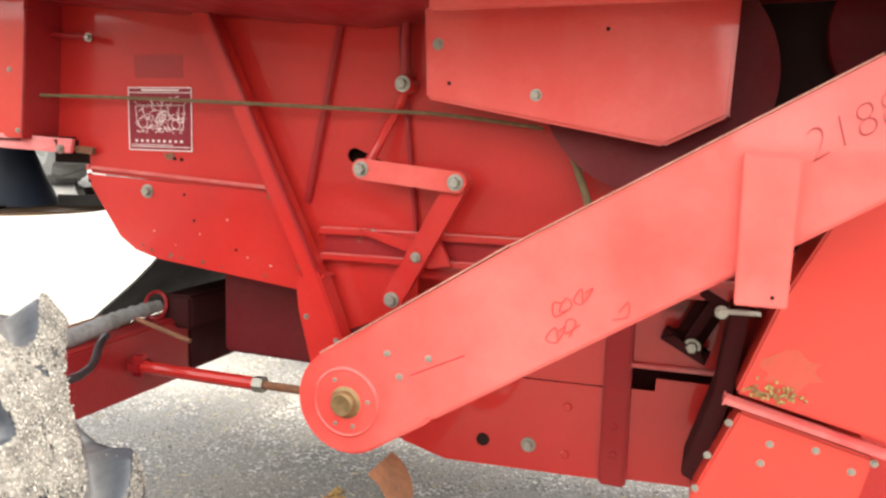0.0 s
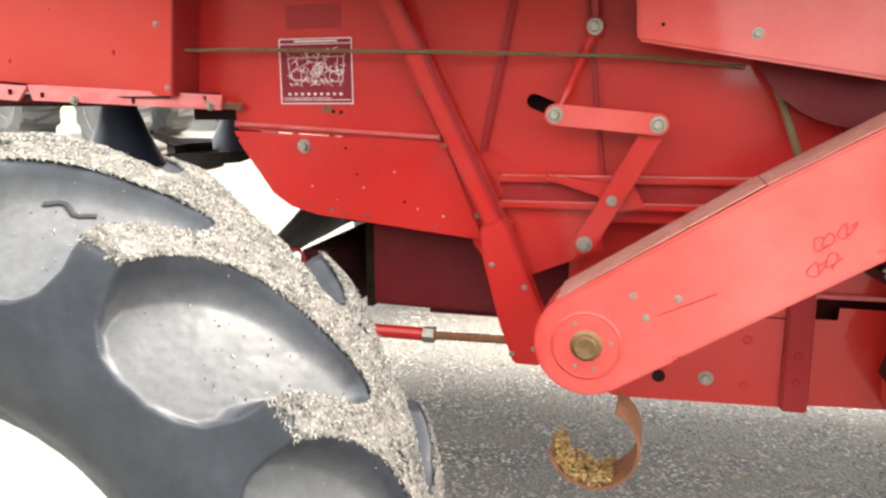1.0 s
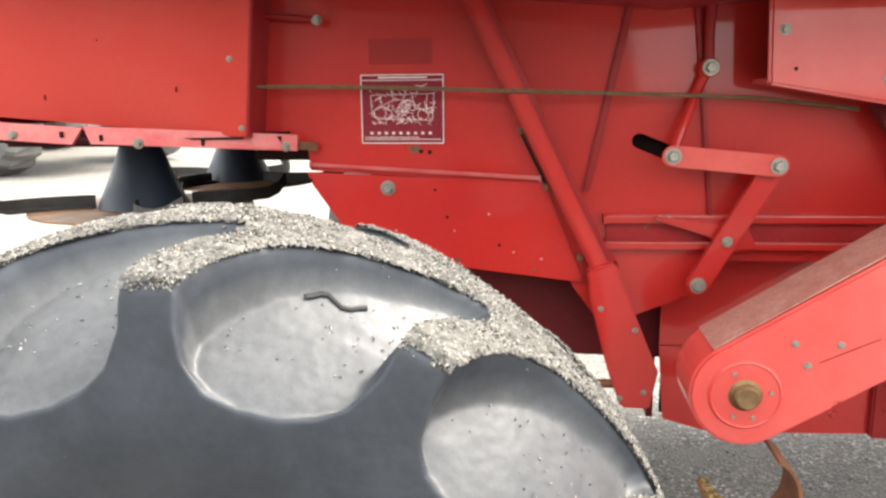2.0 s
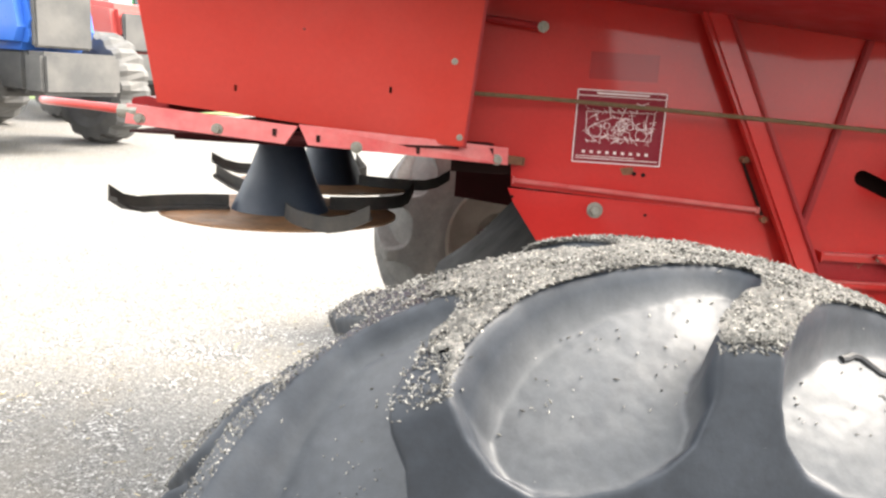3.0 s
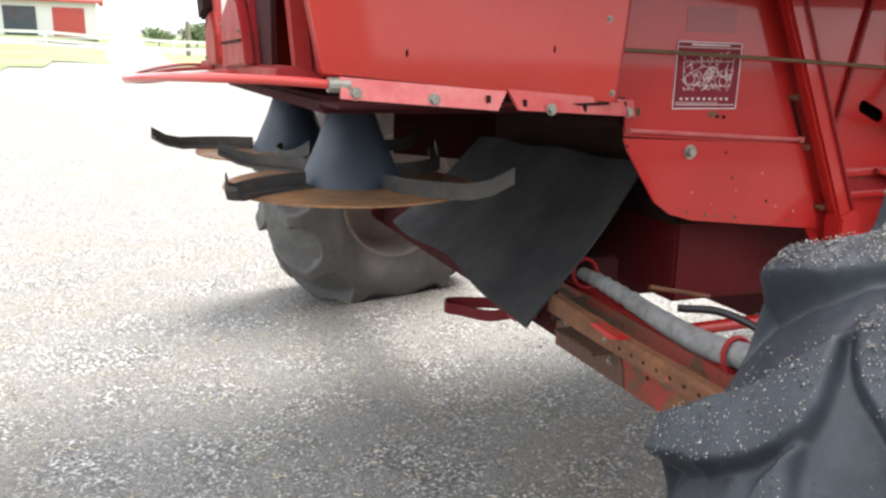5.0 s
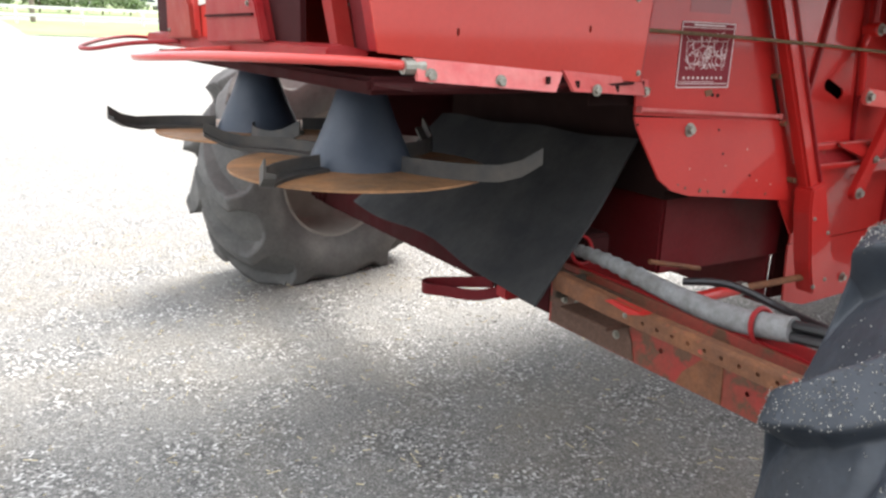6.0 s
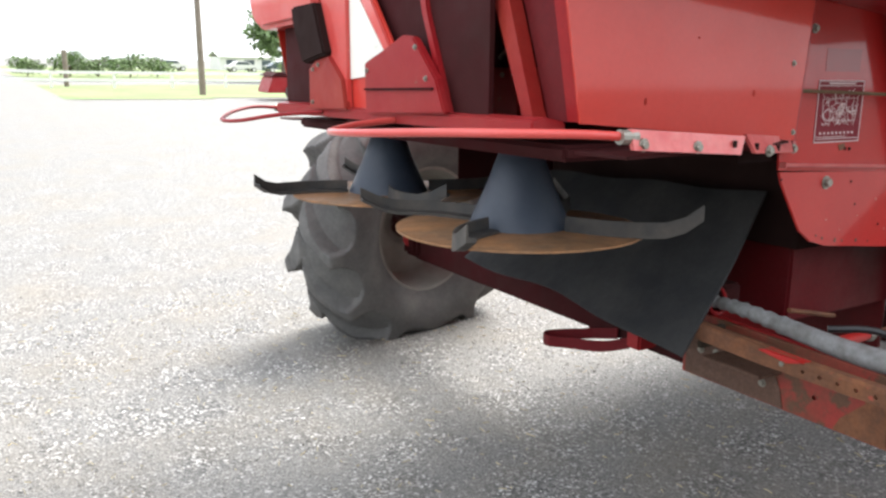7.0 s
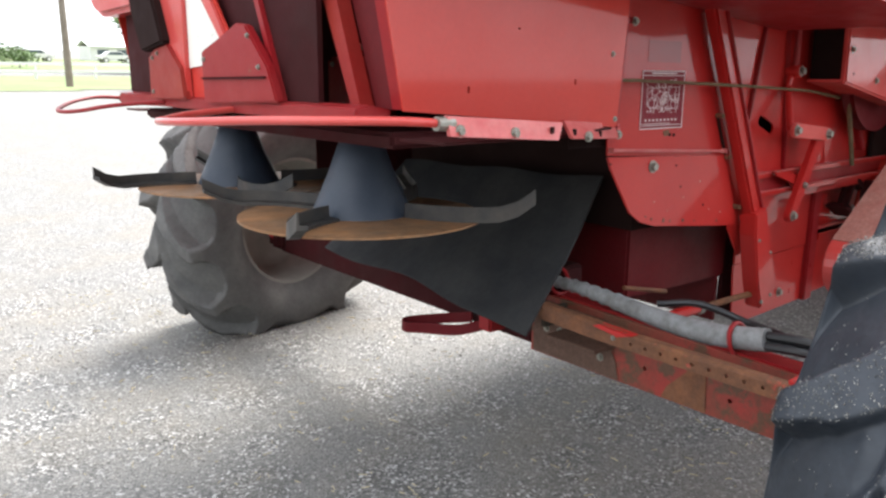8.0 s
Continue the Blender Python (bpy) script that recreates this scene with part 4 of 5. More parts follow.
def chaff_crust(wheel, seed):
    """A ragged crust of chaff lying on the tops of the lugs."""
    a = np.arange(-46.0, 100.0, 0.29)
    v = np.arange(-0.262, 0.2621, 0.0038)
    bm = bmesh.new()
    A, V = np.meshgrid(a, v, indexing='ij')
    AX, R, M, D = tread(A, NEAR_START, V)
    AX, R = np.sign(V) * np.interp(np.abs(V), HULL_V, HULL_AX), np.interp(np.abs(V), HULL_V, HULL_R) + GROW
    rows = []
    for i in range(len(a)):
        row = []
        much = float(chaff_amount(a[i]) * np.interp(a[i], [-32, -20], [0.3, 1.0]))
        for j in range(len(v)):
            x, y = a[i] * PER_DEG, v[j]
            n1, n2, n3 = noise.noise(Vector((x * 9, y * 13, seed))), noise.noise(Vector((x * 42, y * 60, seed))), noise.noise(Vector((x * 130, y * 170, seed)))
            over = max(0.0, D[i, j] + 0.006) + max(0.0, abs(y) - V_SHOULDER + 0.012)
            keep = n1 + 0.5 * n2 + 0.35 * n3 + 1.1 * much - 0.62 - 170 * over
            lift = 0.004 + 0.004 * n1 + 0.004 * n2 + 0.0035 * n3 + 0.002 * much
            row.append((bm.verts.new(wheel @ on_wheel(radians(a[i]), AX[i, j], R[i, j] + max(0.0015, lift - 0.5 * over))), keep) if keep > -0.9 else None)
        rows.append(row)
    for p, q in zip(rows, rows[1:]):
        for j in range(len(v) - 1):
            four = (p[j], q[j], q[j + 1], p[j + 1])
            if all(four) and sum(f[1] for f in four) / 4 > -0.12:
                bm.faces.new([f[0] for f in four])
    for w in [w for w in bm.verts if not w.link_faces]:
        bm.verts.remove(w)
    return bm
CRUST = material("packed_chaff", (0.135, 0.131, 0.120), 0.9, second=(0.045, 0.044, 0.041), scale=24, amount=0.85, grain=0.6, grain_scale=150, bump=1.0, speck=(0.50, 0.46, 0.38), speck_scale=170, speck_cut=0.62)
tagged(new("packed_chaff", finish("packed_chaff", chaff_crust(NEAR_AT, 7), CRUST)), "grey crust of chaff packed on the tyre lugs", "chaff", kind="stuff")


def chaff_on(wheel, n, seed):
    """Single bits of chaff: many on the lugs, a few in the scoops and on the side."""
    bm = bmesh.new()
    rr = random.Random(seed)
    rot = wheel.to_3x3()
    many = 12 * n
    A = np.array([rr.uniform(-110, 105) for k in range(many)])
    V = np.array([rr.uniform(-0.25, 0.25) for k in range(many)])
    AX, R, M, D = tread(A, NEAR_START, V)
    R = R + GROW
    for k in range(many):
        if not n:
            break
        a, y = float(A[k]), float(V[k])
        patch = noise.noise(Vector((a * PER_DEG * 20, y * 28, seed)))
        chance = float(chaff_amount(a)) * (0.5 + patch) + 0.04 if D[k] < -0.003 else 0.004
        if rr.random() > chance:
            continue
        ang = radians(a)
        r = R[k] + (0.001 + 0.008 * rr.random() ** 2 * min(1.0, float(chaff_amount(a)) * 1.2) if M[k] < 0.1 else 0.0015)
        m = Matrix.Translation(wheel @ on_wheel(ang, AX[k], r)) @ (rot @ Euler((rr.gauss(0, 0.5), ang + rr.gauss(0, 0.5), rr.random() * 6.3)).to_matrix()).to_4x4()
        l, w, h = rr.uniform(0.0012, 0.0050) * (1.0 if a > -25 else 0.7), rr.uniform(0.0006, 0.0015), rr.uniform(0.0006, 0.0016)
        vs = [bm.verts.new(m @ Vector(q)) for q in ((-l, 0, 0), (0, -w, h), (l, 0, 0), (0, w, h), (0, 0, -h))]
        for f in ((0, 1, 3), (1, 2, 3), (0, 4, 1), (1, 4, 2), (2, 4, 3), (3, 4, 0)):
            bm.faces.new([vs[i] for i in f])
        n -= 1
    return bm
tagged(new("chaff_on_tyre", finish("chaff_on_tyre", chaff_on(NEAR_AT, 40000, 3), CHAFF)), "pale chaff and straw bits lying on the tyre tread", "chaff", kind="stuff")

# a dark worm-shaped gouge in one scoop of the tread
worm_ax = [0.112 + 0.007 * math.sin(d * 1.3) for d in (-3.4, -2.6, -1.8, -0.9, 0, 0.9, 1.8, 2.6, 3.4)]
worm = tube([on_wheel(radians(18.3 + d), -x, float(np.interp(x, FLOOR_AX, FLOOR_R)) + GROW + 0.001) for x, d in zip(worm_ax, (-3.4, -2.6, -1.8, -0.9, 0, 0.9, 1.8, 2.6, 3.4))], 0.005, 8)
gouge = new("gouge", finish("gouge", worm, HOSE, True))
gouge.parent = NEAR


# ---- rear hood, spreader, axle ----
FAR_Y = 2 * MID
hood_side = [(-2.368, 1.399), (-1.590, 1.336), (-1.556, 1.725), (-1.47, 2.75), (-2.60, 2.75), (-2.433, 1.74)]
hood = part("hood_side", holed(hood_side, [slot_hole(-2.169, 1.447, 0.010, 0.007, 90), slot_hole(-1.779, 1.466, 0.010, 0.007, 90), slot_hole(-2.0, 1.60, 0.003, 0.005, 0)], 'y', 2.14, 2.146), HOOD_RED, combine, "flat side panel of the straw hood")
part("hood_side", plate(hood_side, 'y', FAR_Y - 2.146, FAR_Y - 2.14), HOOD_RED, combine)
bolt(hood, -1.624, 2.14, 1.545, RIVET)
bolt(hood, -1.60, 2.14, 1.36, RIVET)
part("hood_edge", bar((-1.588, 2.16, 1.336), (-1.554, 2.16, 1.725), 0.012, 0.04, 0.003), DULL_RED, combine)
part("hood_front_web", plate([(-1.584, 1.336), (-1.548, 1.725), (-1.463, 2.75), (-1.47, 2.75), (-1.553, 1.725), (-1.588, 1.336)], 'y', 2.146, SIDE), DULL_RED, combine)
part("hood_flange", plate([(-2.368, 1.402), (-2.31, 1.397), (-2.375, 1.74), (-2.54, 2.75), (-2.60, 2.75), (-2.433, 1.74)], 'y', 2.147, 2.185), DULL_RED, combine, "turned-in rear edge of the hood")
part("hood_post", plate([(2.271, 1.40), (2.313, 1.40), (2.437, 1.667), (2.90, 2.75), (2.83, 2.75), (2.374, 1.663)], 'x', -2.40, -2.36), POST_RED, combine, "slanted inner post of the hood")
# shade beside the post is put into the web's dark red
part("post_web", plate([(2.186, 1.40), (2.27, 1.40), (2.372, 1.663), (2.828, 2.75), (2.60, 2.75), (2.25, 1.74)], 'x', -2.356, -2.35), DEEP_RED, combine, "web beside the hood post, its red darkened for shade")
part("hood_top", box((-2.60, 2.14, 2.75), (-1.47, FAR_Y - 2.14, 2.77)), HOOD_RED, combine)
# hood inner walls and plates carry the hood's shade in their colour
part("hood_inner_wall", box((-1.66, 2.15, 1.36), (-1.64, FAR_Y - 2.15, 2.74)), DARK_SHADED_RED, combine, "wall inside the hood, its red darkened for shade")
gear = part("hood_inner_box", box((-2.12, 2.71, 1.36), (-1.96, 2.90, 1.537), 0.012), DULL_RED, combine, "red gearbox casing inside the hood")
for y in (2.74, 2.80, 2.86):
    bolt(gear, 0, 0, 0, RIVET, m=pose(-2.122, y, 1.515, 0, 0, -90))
part("hood_inner_plate", box((-2.0, 2.98, 1.38), (-1.66, 2.99, 2.7)), DARK_SHADED_RED, combine)
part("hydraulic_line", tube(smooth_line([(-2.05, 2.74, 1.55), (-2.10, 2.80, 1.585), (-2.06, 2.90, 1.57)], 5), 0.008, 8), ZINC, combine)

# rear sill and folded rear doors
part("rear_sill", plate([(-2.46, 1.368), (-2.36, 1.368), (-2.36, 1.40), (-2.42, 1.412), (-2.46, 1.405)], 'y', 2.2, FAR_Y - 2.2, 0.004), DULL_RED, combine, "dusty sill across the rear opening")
door = part("rear_door", plate([(2.42, 1.41), (2.60, 1.41), (2.72, 1.68), (3.0, 2.74), (2.52, 2.74), (2.42, 1.68)], 'x', -2.43, -2.415), DARK_SHADED_RED, combine, "dark maroon door plate beside the rear opening")
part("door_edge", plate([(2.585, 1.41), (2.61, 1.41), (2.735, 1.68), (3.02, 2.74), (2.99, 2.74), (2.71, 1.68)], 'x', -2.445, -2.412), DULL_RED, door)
part("rear_door", box((-2.42, 2.62, 1.41), (-2.405, 3.92, 2.74), 0.004), DARK_SHADED_RED, combine)
tab = part("lamp_bracket", plate([(2.563, 1.408), (3.046, 1.390), (3.05, 1.466), (3.052, 1.55), (2.94, 1.580), (2.80, 1.622), (2.737, 1.615), (2.61, 1.50)], 'x', -2.475, -2.448, 0.005), DULL_RED, combine, "folded red lamp bracket")
part("fold", bar((-2.477, 2.62, 1.473), (-2.477, 3.045, 1.468), 0.006, 0.006, 0.002), DARK_SHADED_RED, tab)
for y, z in ((3.03, 1.525), (2.66, 1.50), (2.72, 1.585)):
    bolt(tab, 0, 0, 0, RIVET, m=pose(-2.476, y, z, 0, 0, -90))
tab2 = part("lamp_bracket", plate([(3.195, 1.40), (3.517, 1.391), (3.513, 1.539), (3.46, 1.565), (3.33, 1.58), (3.22, 1.50)], 'x', -2.48, -2.455, 0.005), POST_RED, combine, "folded red lamp bracket")
for y, z in ((3.47, 1.535), (3.48, 1.42), (3.42, 1.55)):
    bolt(tab2, 0, 0, 0, RIVET, m=pose(-2.481, y, z, 0, 0, -90))
part("orange_strip", plate([(3.20, 1.40), (3.30, 1.40), (3.335, 1.58), (3.40, 1.726), (3.55, 2.3), (3.21, 2.3), (3.206, 1.50)], 'x', -2.468, -2.45), FADED, combine, "faded orange reflective strip")
sign = part("slow_vehicle_sign", plate([(3.035, 1.41), (3.205, 1.40), (3.215, 1.90), (3.19, 1.92), (2.905, 1.60), (2.90, 1.57), (3.03, 1.51)], 'x', -2.447, -2.44), ORANGE, combine, "triangular slow-vehicle sign, white with a red edge")
part("sign_face", plate([(3.052, 1.510), (3.204, 1.500), (3.204, 1.822), (2.955, 1.583), (3.04, 1.552)], 'x', -2.454, -2.448), WHITE, sign)
part("sign_edge", plate([(2.90, 1.575), (2.945, 1.583), (3.205, 1.836), (3.205, 1.90), (3.18, 1.90)], 'x', -2.458, -2.449), FADED, sign)
part("black_lamp_box", plate([(3.322, 1.582), (3.53, 1.555), (3.617, 1.70), (3.63, 1.76), (3.41, 1.76)], 'x', -2.50, -2.44, 0.008), BLACK, combine, "black lamp box")
part("fender_corner", plate(arc(4.01, 1.86, 0.16, 350, 270, 7) + [(3.46, 1.708), (3.43, 1.74), (3.45, 2.3), (4.2, 2.3)], 'x', -2.49, -2.2, 0.02), FADED, combine, "rounded lower corner of the rear body")

# rail below the hood and its loops
def rail_y(x):
    return 1.962 + (x + 2.37) * 0.06 if x < -1.97 else 1.988 + (x + 1.966) * (0.30 if x < -1.8 else 0.46) - (0.03 if x > -1.8 else 0.0) + (0.0266 if x > -1.8 else 0)


def guard_rail(near):
    y = lambda v: v if near else FAR_Y - v
    r = bmesh.new()
    for x0, x1, z0, z1, c0, c1 in ((-2.372, -1.979, 1.352, 1.396, 0.0, 0.026), (-1.977, -1.47, 1.327, 1.373, 0.026, 0.0)):
        d = 0.070 * (x1 - x0)
        for a, b in (((x0, z0, z1), (x1, z0 - d * 0.95, z1 - d)),):
            ya, yb = y(rail_y(x0)), y(rail_y(x1))
            t = -0.012 if near else 0.012
            vs = [r.verts.new(q) for q in ((x0 + c0, ya, a[1]), (x0 + c0, ya - t, a[1]), (x0, ya - t * 2, a[2]), (x0, ya - t, a[2]), (x1 - c1, yb, b[1]), (x1 - c1, yb - t, b[1]), (x1, yb - t * 2, b[2]), (x1, yb - t, b[2]))]
            for q in ((0, 1, 2, 3), (4, 5, 6, 7), (0, 1, 5, 4), (1, 2, 6, 5), (2, 3, 7, 6), (3, 0, 4, 7)):
                r.faces.new([vs[i] for i in q])
    bevel(r, 0.003, 1)
    # pink holds the sky's reflection on the slanted face as well as dust
    rail = part("guard_rail", r, PINK_EDGE, combine, "dusty flat guard rail below the hood, sky sheen painted in")
    for xx, zz in ((-2.341, 1.362), (-2.163, 1.350), (-1.843, 1.326), (-1.50, 1.306)):
        if near:
            bolt(rail, xx, rail_y(xx) + 0.004, zz, BOLT)
    for xx, zz in ((-2.03, 1.352), (-1.93, 1.342), (-1.70, 1.322)):
        if near:
            part("slot", box((xx - 0.004, rail_y(xx) - 0.001, zz - 0.008), (xx + 0.004, rail_y(xx) + 0.006, zz + 0.008)), BLACK, rail)
    part("rail_shelf", plate([(-2.372, y(1.985)), (-1.97, y(2.01)), (-1.60, y(2.15)), (-2.372, y(2.15))], 'z', 1.33, 1.336), DARK_SHADED_RED, combine)
    if near:
        pts = [(-2.36, 1.985, 1.378), (-2.48, 2.0, 1.386), (-2.60, 2.06, 1.388), (-2.70, 2.22, 1.384), (-2.765, 2.45, 1.372), (-2.765, 2.62, 1.365), (-2.71, 2.76, 1.36), (-2.60, 2.84, 1.37), (-2.44, 2.88, 1.38)]
    else:
        pts = [(-2.36, 4.12, 1.378), (-2.50, 4.10, 1.386), (-2.62, 4.0, 1.372), (-2.71, 3.85, 1.352), (-2.725, 3.76, 1.345), (-2.69, 3.66, 1.350), (-2.60, 3.54, 1.372), (-2.46, 3.44, 1.385)]
    loop = part("guard_loop", tube(smooth_line(pts, 6), 0.0100 if near else 0.0075, 12), FADED if near else DULL_RED, combine, "bent red tube guard loop behind the hood", True)
    part("tube_collar", tube([(-2.395, y(1.984), 1.379), (-2.35, y(1.984), 1.377)], 0.016, 12), ZINC, loop)
guard_rail(True)
guard_rail(False)
# frame darkened in colour for the shade under the hood
part("spreader_frame", box((-2.36, 2.2, 1.305), (-1.5, FAR_Y - 2.2, 1.345), 0.01), DARK_SHADED_RED, combine, "frame above the spreader, its red darkened for shade")

# twin spreader discs with cones and bats
def bat(bm, a, inner, outer, z):
    """A curved cast bat on a disc, swept back, with a lifted end."""
    pts, wid = [], []
    for k in range(9):
        t = k / 8
        r = inner + (outer - inner) * t
        ang = radians(a) + 0.35 * t * t
        pts.append((r * math.cos(ang), r * math.sin(ang), z + (0.045 * max(0, (t - 0.72) / 0.28) ** 2)))
        wid.append(0.038 * (1 - 0.35 * t))
    rows = []
    for k, p in enumerate(pts):
        d = Vector(pts[min(k + 1, 8)]) - Vector(pts[max(k - 1, 0)])
        d.z = 0
        side = Vector((-d.y, d.x, 0)).normalized()
        q = Vector(p)
        w = wid[k]
        rows.append([bm.verts.new(q + o) for o in (side * w, side * w + Vector((0, 0, 0.010)), side * w * 0.1 + Vector((0, 0, 0.013)), side * w * 0.05 + Vector((0, 0, 0.045)), -side * w * 0.12 + Vector((0, 0, 0.045)), -side * w * 0.2 + Vector((0, 0, 0.0)))])
    for a_, b_ in zip(rows, rows[1:]):
        for k in range(6):
            bm.faces.new((a_[k], a_[(k + 1) % 6], b_[(k + 1) % 6], b_[k]))
    bm.faces.new(rows[0])
    bm.faces.new(rows[-1])
    return bm


for cy, turn in ((2.635, 20.0), (FAR_Y - 2.635, 65.0)):
    c = (-2.165, cy, 0)
    disc = part("spreader_disc", spin([(1.058, 0.001), (1.056, 0.34), (1.062, 0.372), (1.068, 0.372), (1.070, 0.345), (1.072, 0.12), (1.072, 0.001)], 64, 'z', c), DISC, combine, "rusty worn spreader disc", True)
    part("cone", spin([(1.070, 0.155), (1.082, 0.150), (1.20, 0.098), (1.305, 0.060), (1.315, 0.055)], 40, 'z', c), CONE, disc, "dusty blue-black plastic cone", True)
    for k in range(4):
        bm = bat(bmesh.new(), turn + 90 * k, 0.16, 0.525, 1.070)
        bmesh.ops.translate(bm, vec=c, verts=bm.verts)
        part("bat", bm, BAT, disc, "curved black spreader bat", True)
    part("drive_motor", spin([(1.30, 0.05), (1.31, 0.062), (1.34, 0.062)], 20, 'z', c), BLACK, disc)

# black rubber chute sheet, sloping down behind the body
flap = bmesh.new()
nu, nv = 16, 8
front, back = [], []
for i in range(nu + 1):
    u = i / nu
    low = Vector((-1.677, 2.405, 0.635)).lerp(Vector((-1.66, 3.72, 0.70)), u) + Vector((-0.02 * math.sin(u * 9), 0, 0.02 * math.sin(u * math.pi)))
    high = Vector((-1.20, 2.50, 1.12)).lerp(Vector((-1.29, 3.60, 1.10)), u)
    front.append([flap.verts.new(low.lerp(high, j / nv) + Vector((0, 0, -0.018 * math.sin(math.pi * j / nv) + 0.006 * math.sin(u * 14 + j)))) for j in range(nv + 1)])
    back.append([flap.verts.new(Vector(v.co) + Vector((0.006, 0, -0.006))) for v in front[-1]])
for g in (front, back):
    for a, b in zip(g, g[1:]):
        for k in range(nv):
            flap.faces.new((a[k], a[k + 1], b[k + 1], b[k]))
for k in range(nu):
    flap.faces.new((front[k][0], front[k + 1][0], back[k + 1][0], back[k][0]))
for k in range(nv):
    flap.faces.new((front[0][k], front[0][k + 1], back[0][k + 1], back[0][k]))
    flap.faces.new((front[nu][k], front[nu][k + 1], back[nu][k + 1], back[nu][k]))
part("deflector_sheet", flap, FLAP, combine, "black rubber deflector sheet with a pointed corner", True)
part("cross_panel", box((-1.24, 2.80, 0.53), (-1.215, 2 * MID - 2.47, 0.97)), GRIME, combine, "dark cross panel under the rear body")

# rear axle beam with adjusting holes, knuckles
face_holes = [slot_hole(y, z, 0.001, 0.015, 0, 5) for y, z in ((2.088, 0.560), (1.936, 0.556), (1.784, 0.552), (1.632, 0.549), (2.128, 0.632), (1.975, 0.626), (1.823, 0.622))]
axle_face = part("axle_beam", holed([(1.50, 0.485), (1.50, 0.688), (2.60, 0.712), (2.60, 0.482)], face_holes, 'x', -1.445, -1.435), AXLE_RED, combine, "rusty red rear axle beam with adjusting holes")
part("axle_core", plate([(1.50, 0.49), (1.50, 0.690), (2.60, 0.714), (2.60, 0.487)], 'x', -1.425, -1.33, 0.008), DULL_RED, axle_face)
part("axle_core", box((-1.44, 2.605, 0.50), (-1.33, 4.60, 0.69), 0.008), DARK_SHADED_RED, axle_face)
strip_holes = [slot_hole(2.050 - 0.0538 * k, 0.682, 0.001, 0.0125, 0, 5) for k in range(10)]
strip = part("hole_strip", holed([(1.50, 0.660), (1.50, 0.700), (2.05, 0.701), (2.44, 0.714), (2.44, 0.668), (2.2, 0.660)], strip_holes, 'x', -1.578, -1.566), RUST, axle_face, "rusty strip with a row of adjusting holes")
part("strip_edge", tube([(-1.564, 1.50, 0.694), (-1.564, 2.05, 0.695), (-1.564, 2.44, 0.708)], 0.0145, 12), RUST, strip, "rounded rusty upper edge", True)
part("strip_flange", plate([(1.50, 0.693), (1.50, 0.706), (2.05, 0.707), (2.44, 0.720), (2.44, 0.707), (2.05, 0.694)], 'x', -1.560, -1.536), RUST, strip)
part("paint_left", plate([(2.045, 0.709), (2.18, 0.7128), (2.20, 0.705), (2.10, 0.692)], 'x', -1.5815, -1.545), RED, strip, "remaining red paint on the rusty strip")
part("end_plate", box((-1.562, 2.425, 0.635), (-1.447, 2.445, 0.70), 0.003), GRIME, axle_face)
part("axle_gusset", box((-1.562, 2.20, 0.600), (-1.448, 2.423, 0.612), 0.003), GREASE, axle_face, "brown greasy gusset behind the strip")
part("rust_scale", plate([(2.19, 0.487), (2.585, 0.486), (2.585, 0.69), (2.22, 0.68), (2.23, 0.60), (2.205, 0.55)], 'x', -1.4495, -1.4455), GREASE, axle_face, "brown scale on the axle end")
part("rust_scale", plate([(1.86, 0.487), (2.02, 0.487), (2.00, 0.53), (1.93, 0.60), (1.95, 0.66), (1.87, 0.67)], 'x', -1.4485, -1.4455), RUST, axle_face)
for y, z in ((2.52, 0.586), (2.455, 0.590), (2.40, 0.592), (2.268, 0.548)):
    bolt(axle_face, 0, 0, 0, BOLT, m=pose(-1.449, y, z, 0, 0, -90))
bolt(strip, 0, 0, 0, RIVET, m=pose(-1.579, 2.118, 0.684, 0, 0, -90))
for yk, s, paint in ((1.50, 1, RED), (4.60, -1, DARK_SHADED_RED)):
    kn = part("steering_knuckle", box((-1.585 if s > 0 else -1.48, yk - 0.06, 0.34 if s > 0 else 0.52), (-1.34, yk + 0.08, 0.72), 0.02), paint, combine, "red steering knuckle beside the wheel")
    part("spindle", tube([(-1.47, yk, 0.62), (-1.35, yk - s * 0.12, 0.625)], 0.05, 14), DULL_RED, kn)
part("cross_member", box((-1.38, 2.52, 0.68), (-1.26, 3.62, 0.80), 0.01), DARK_SHADED_RED, combine)

# hoses in a grey sleeve, held by red loops
sleeve = smooth_line([(-1.40, 2.53, 0.752), (-1.40, 2.41, 0.752), (-1.40, 2.27, 0.741), (-1.40, 2.12, 0.726), (-1.40, 1.98, 0.718), (-1.40, 1.87, 0.723), (-1.40, 1.79, 0.736), (-1.398, 1.712, 0.750)], 8)
part("hose_sleeve", tube(sleeve, 0.036, 16, radii=[0.020 + 0.015 * min(1, k / 34) + 0.0035 * math.sin(k * 2.3) * (1 if k < 18 else 0.12) for k in range(len(sleeve))]), SLEEVE, combine, "grey corrugated hose sleeve", True)
for k, (dx, dz) in enumerate(((0.0, 0.014), (-0.012, -0.014), (0.016, -0.010))):
    part("hose", tube(smooth_line([(-1.40 + dx, 1.75, 0.744 + dz), (-1.385 + dx, 1.62, 0.755 + dz), (-1.33 + dx, 1.48, 0.735 + dz)], 5), 0.014, 10), HOSE, combine, "black hydraulic hose")
part("hose", tube(smooth_line([(-1.30, 2.16, 0.735), (-1.22, 2.05, 0.745), (-1.15, 1.90, 0.70), (-1.2, 1.6, 0.69)], 5), 0.012, 8), HOSE, combine)
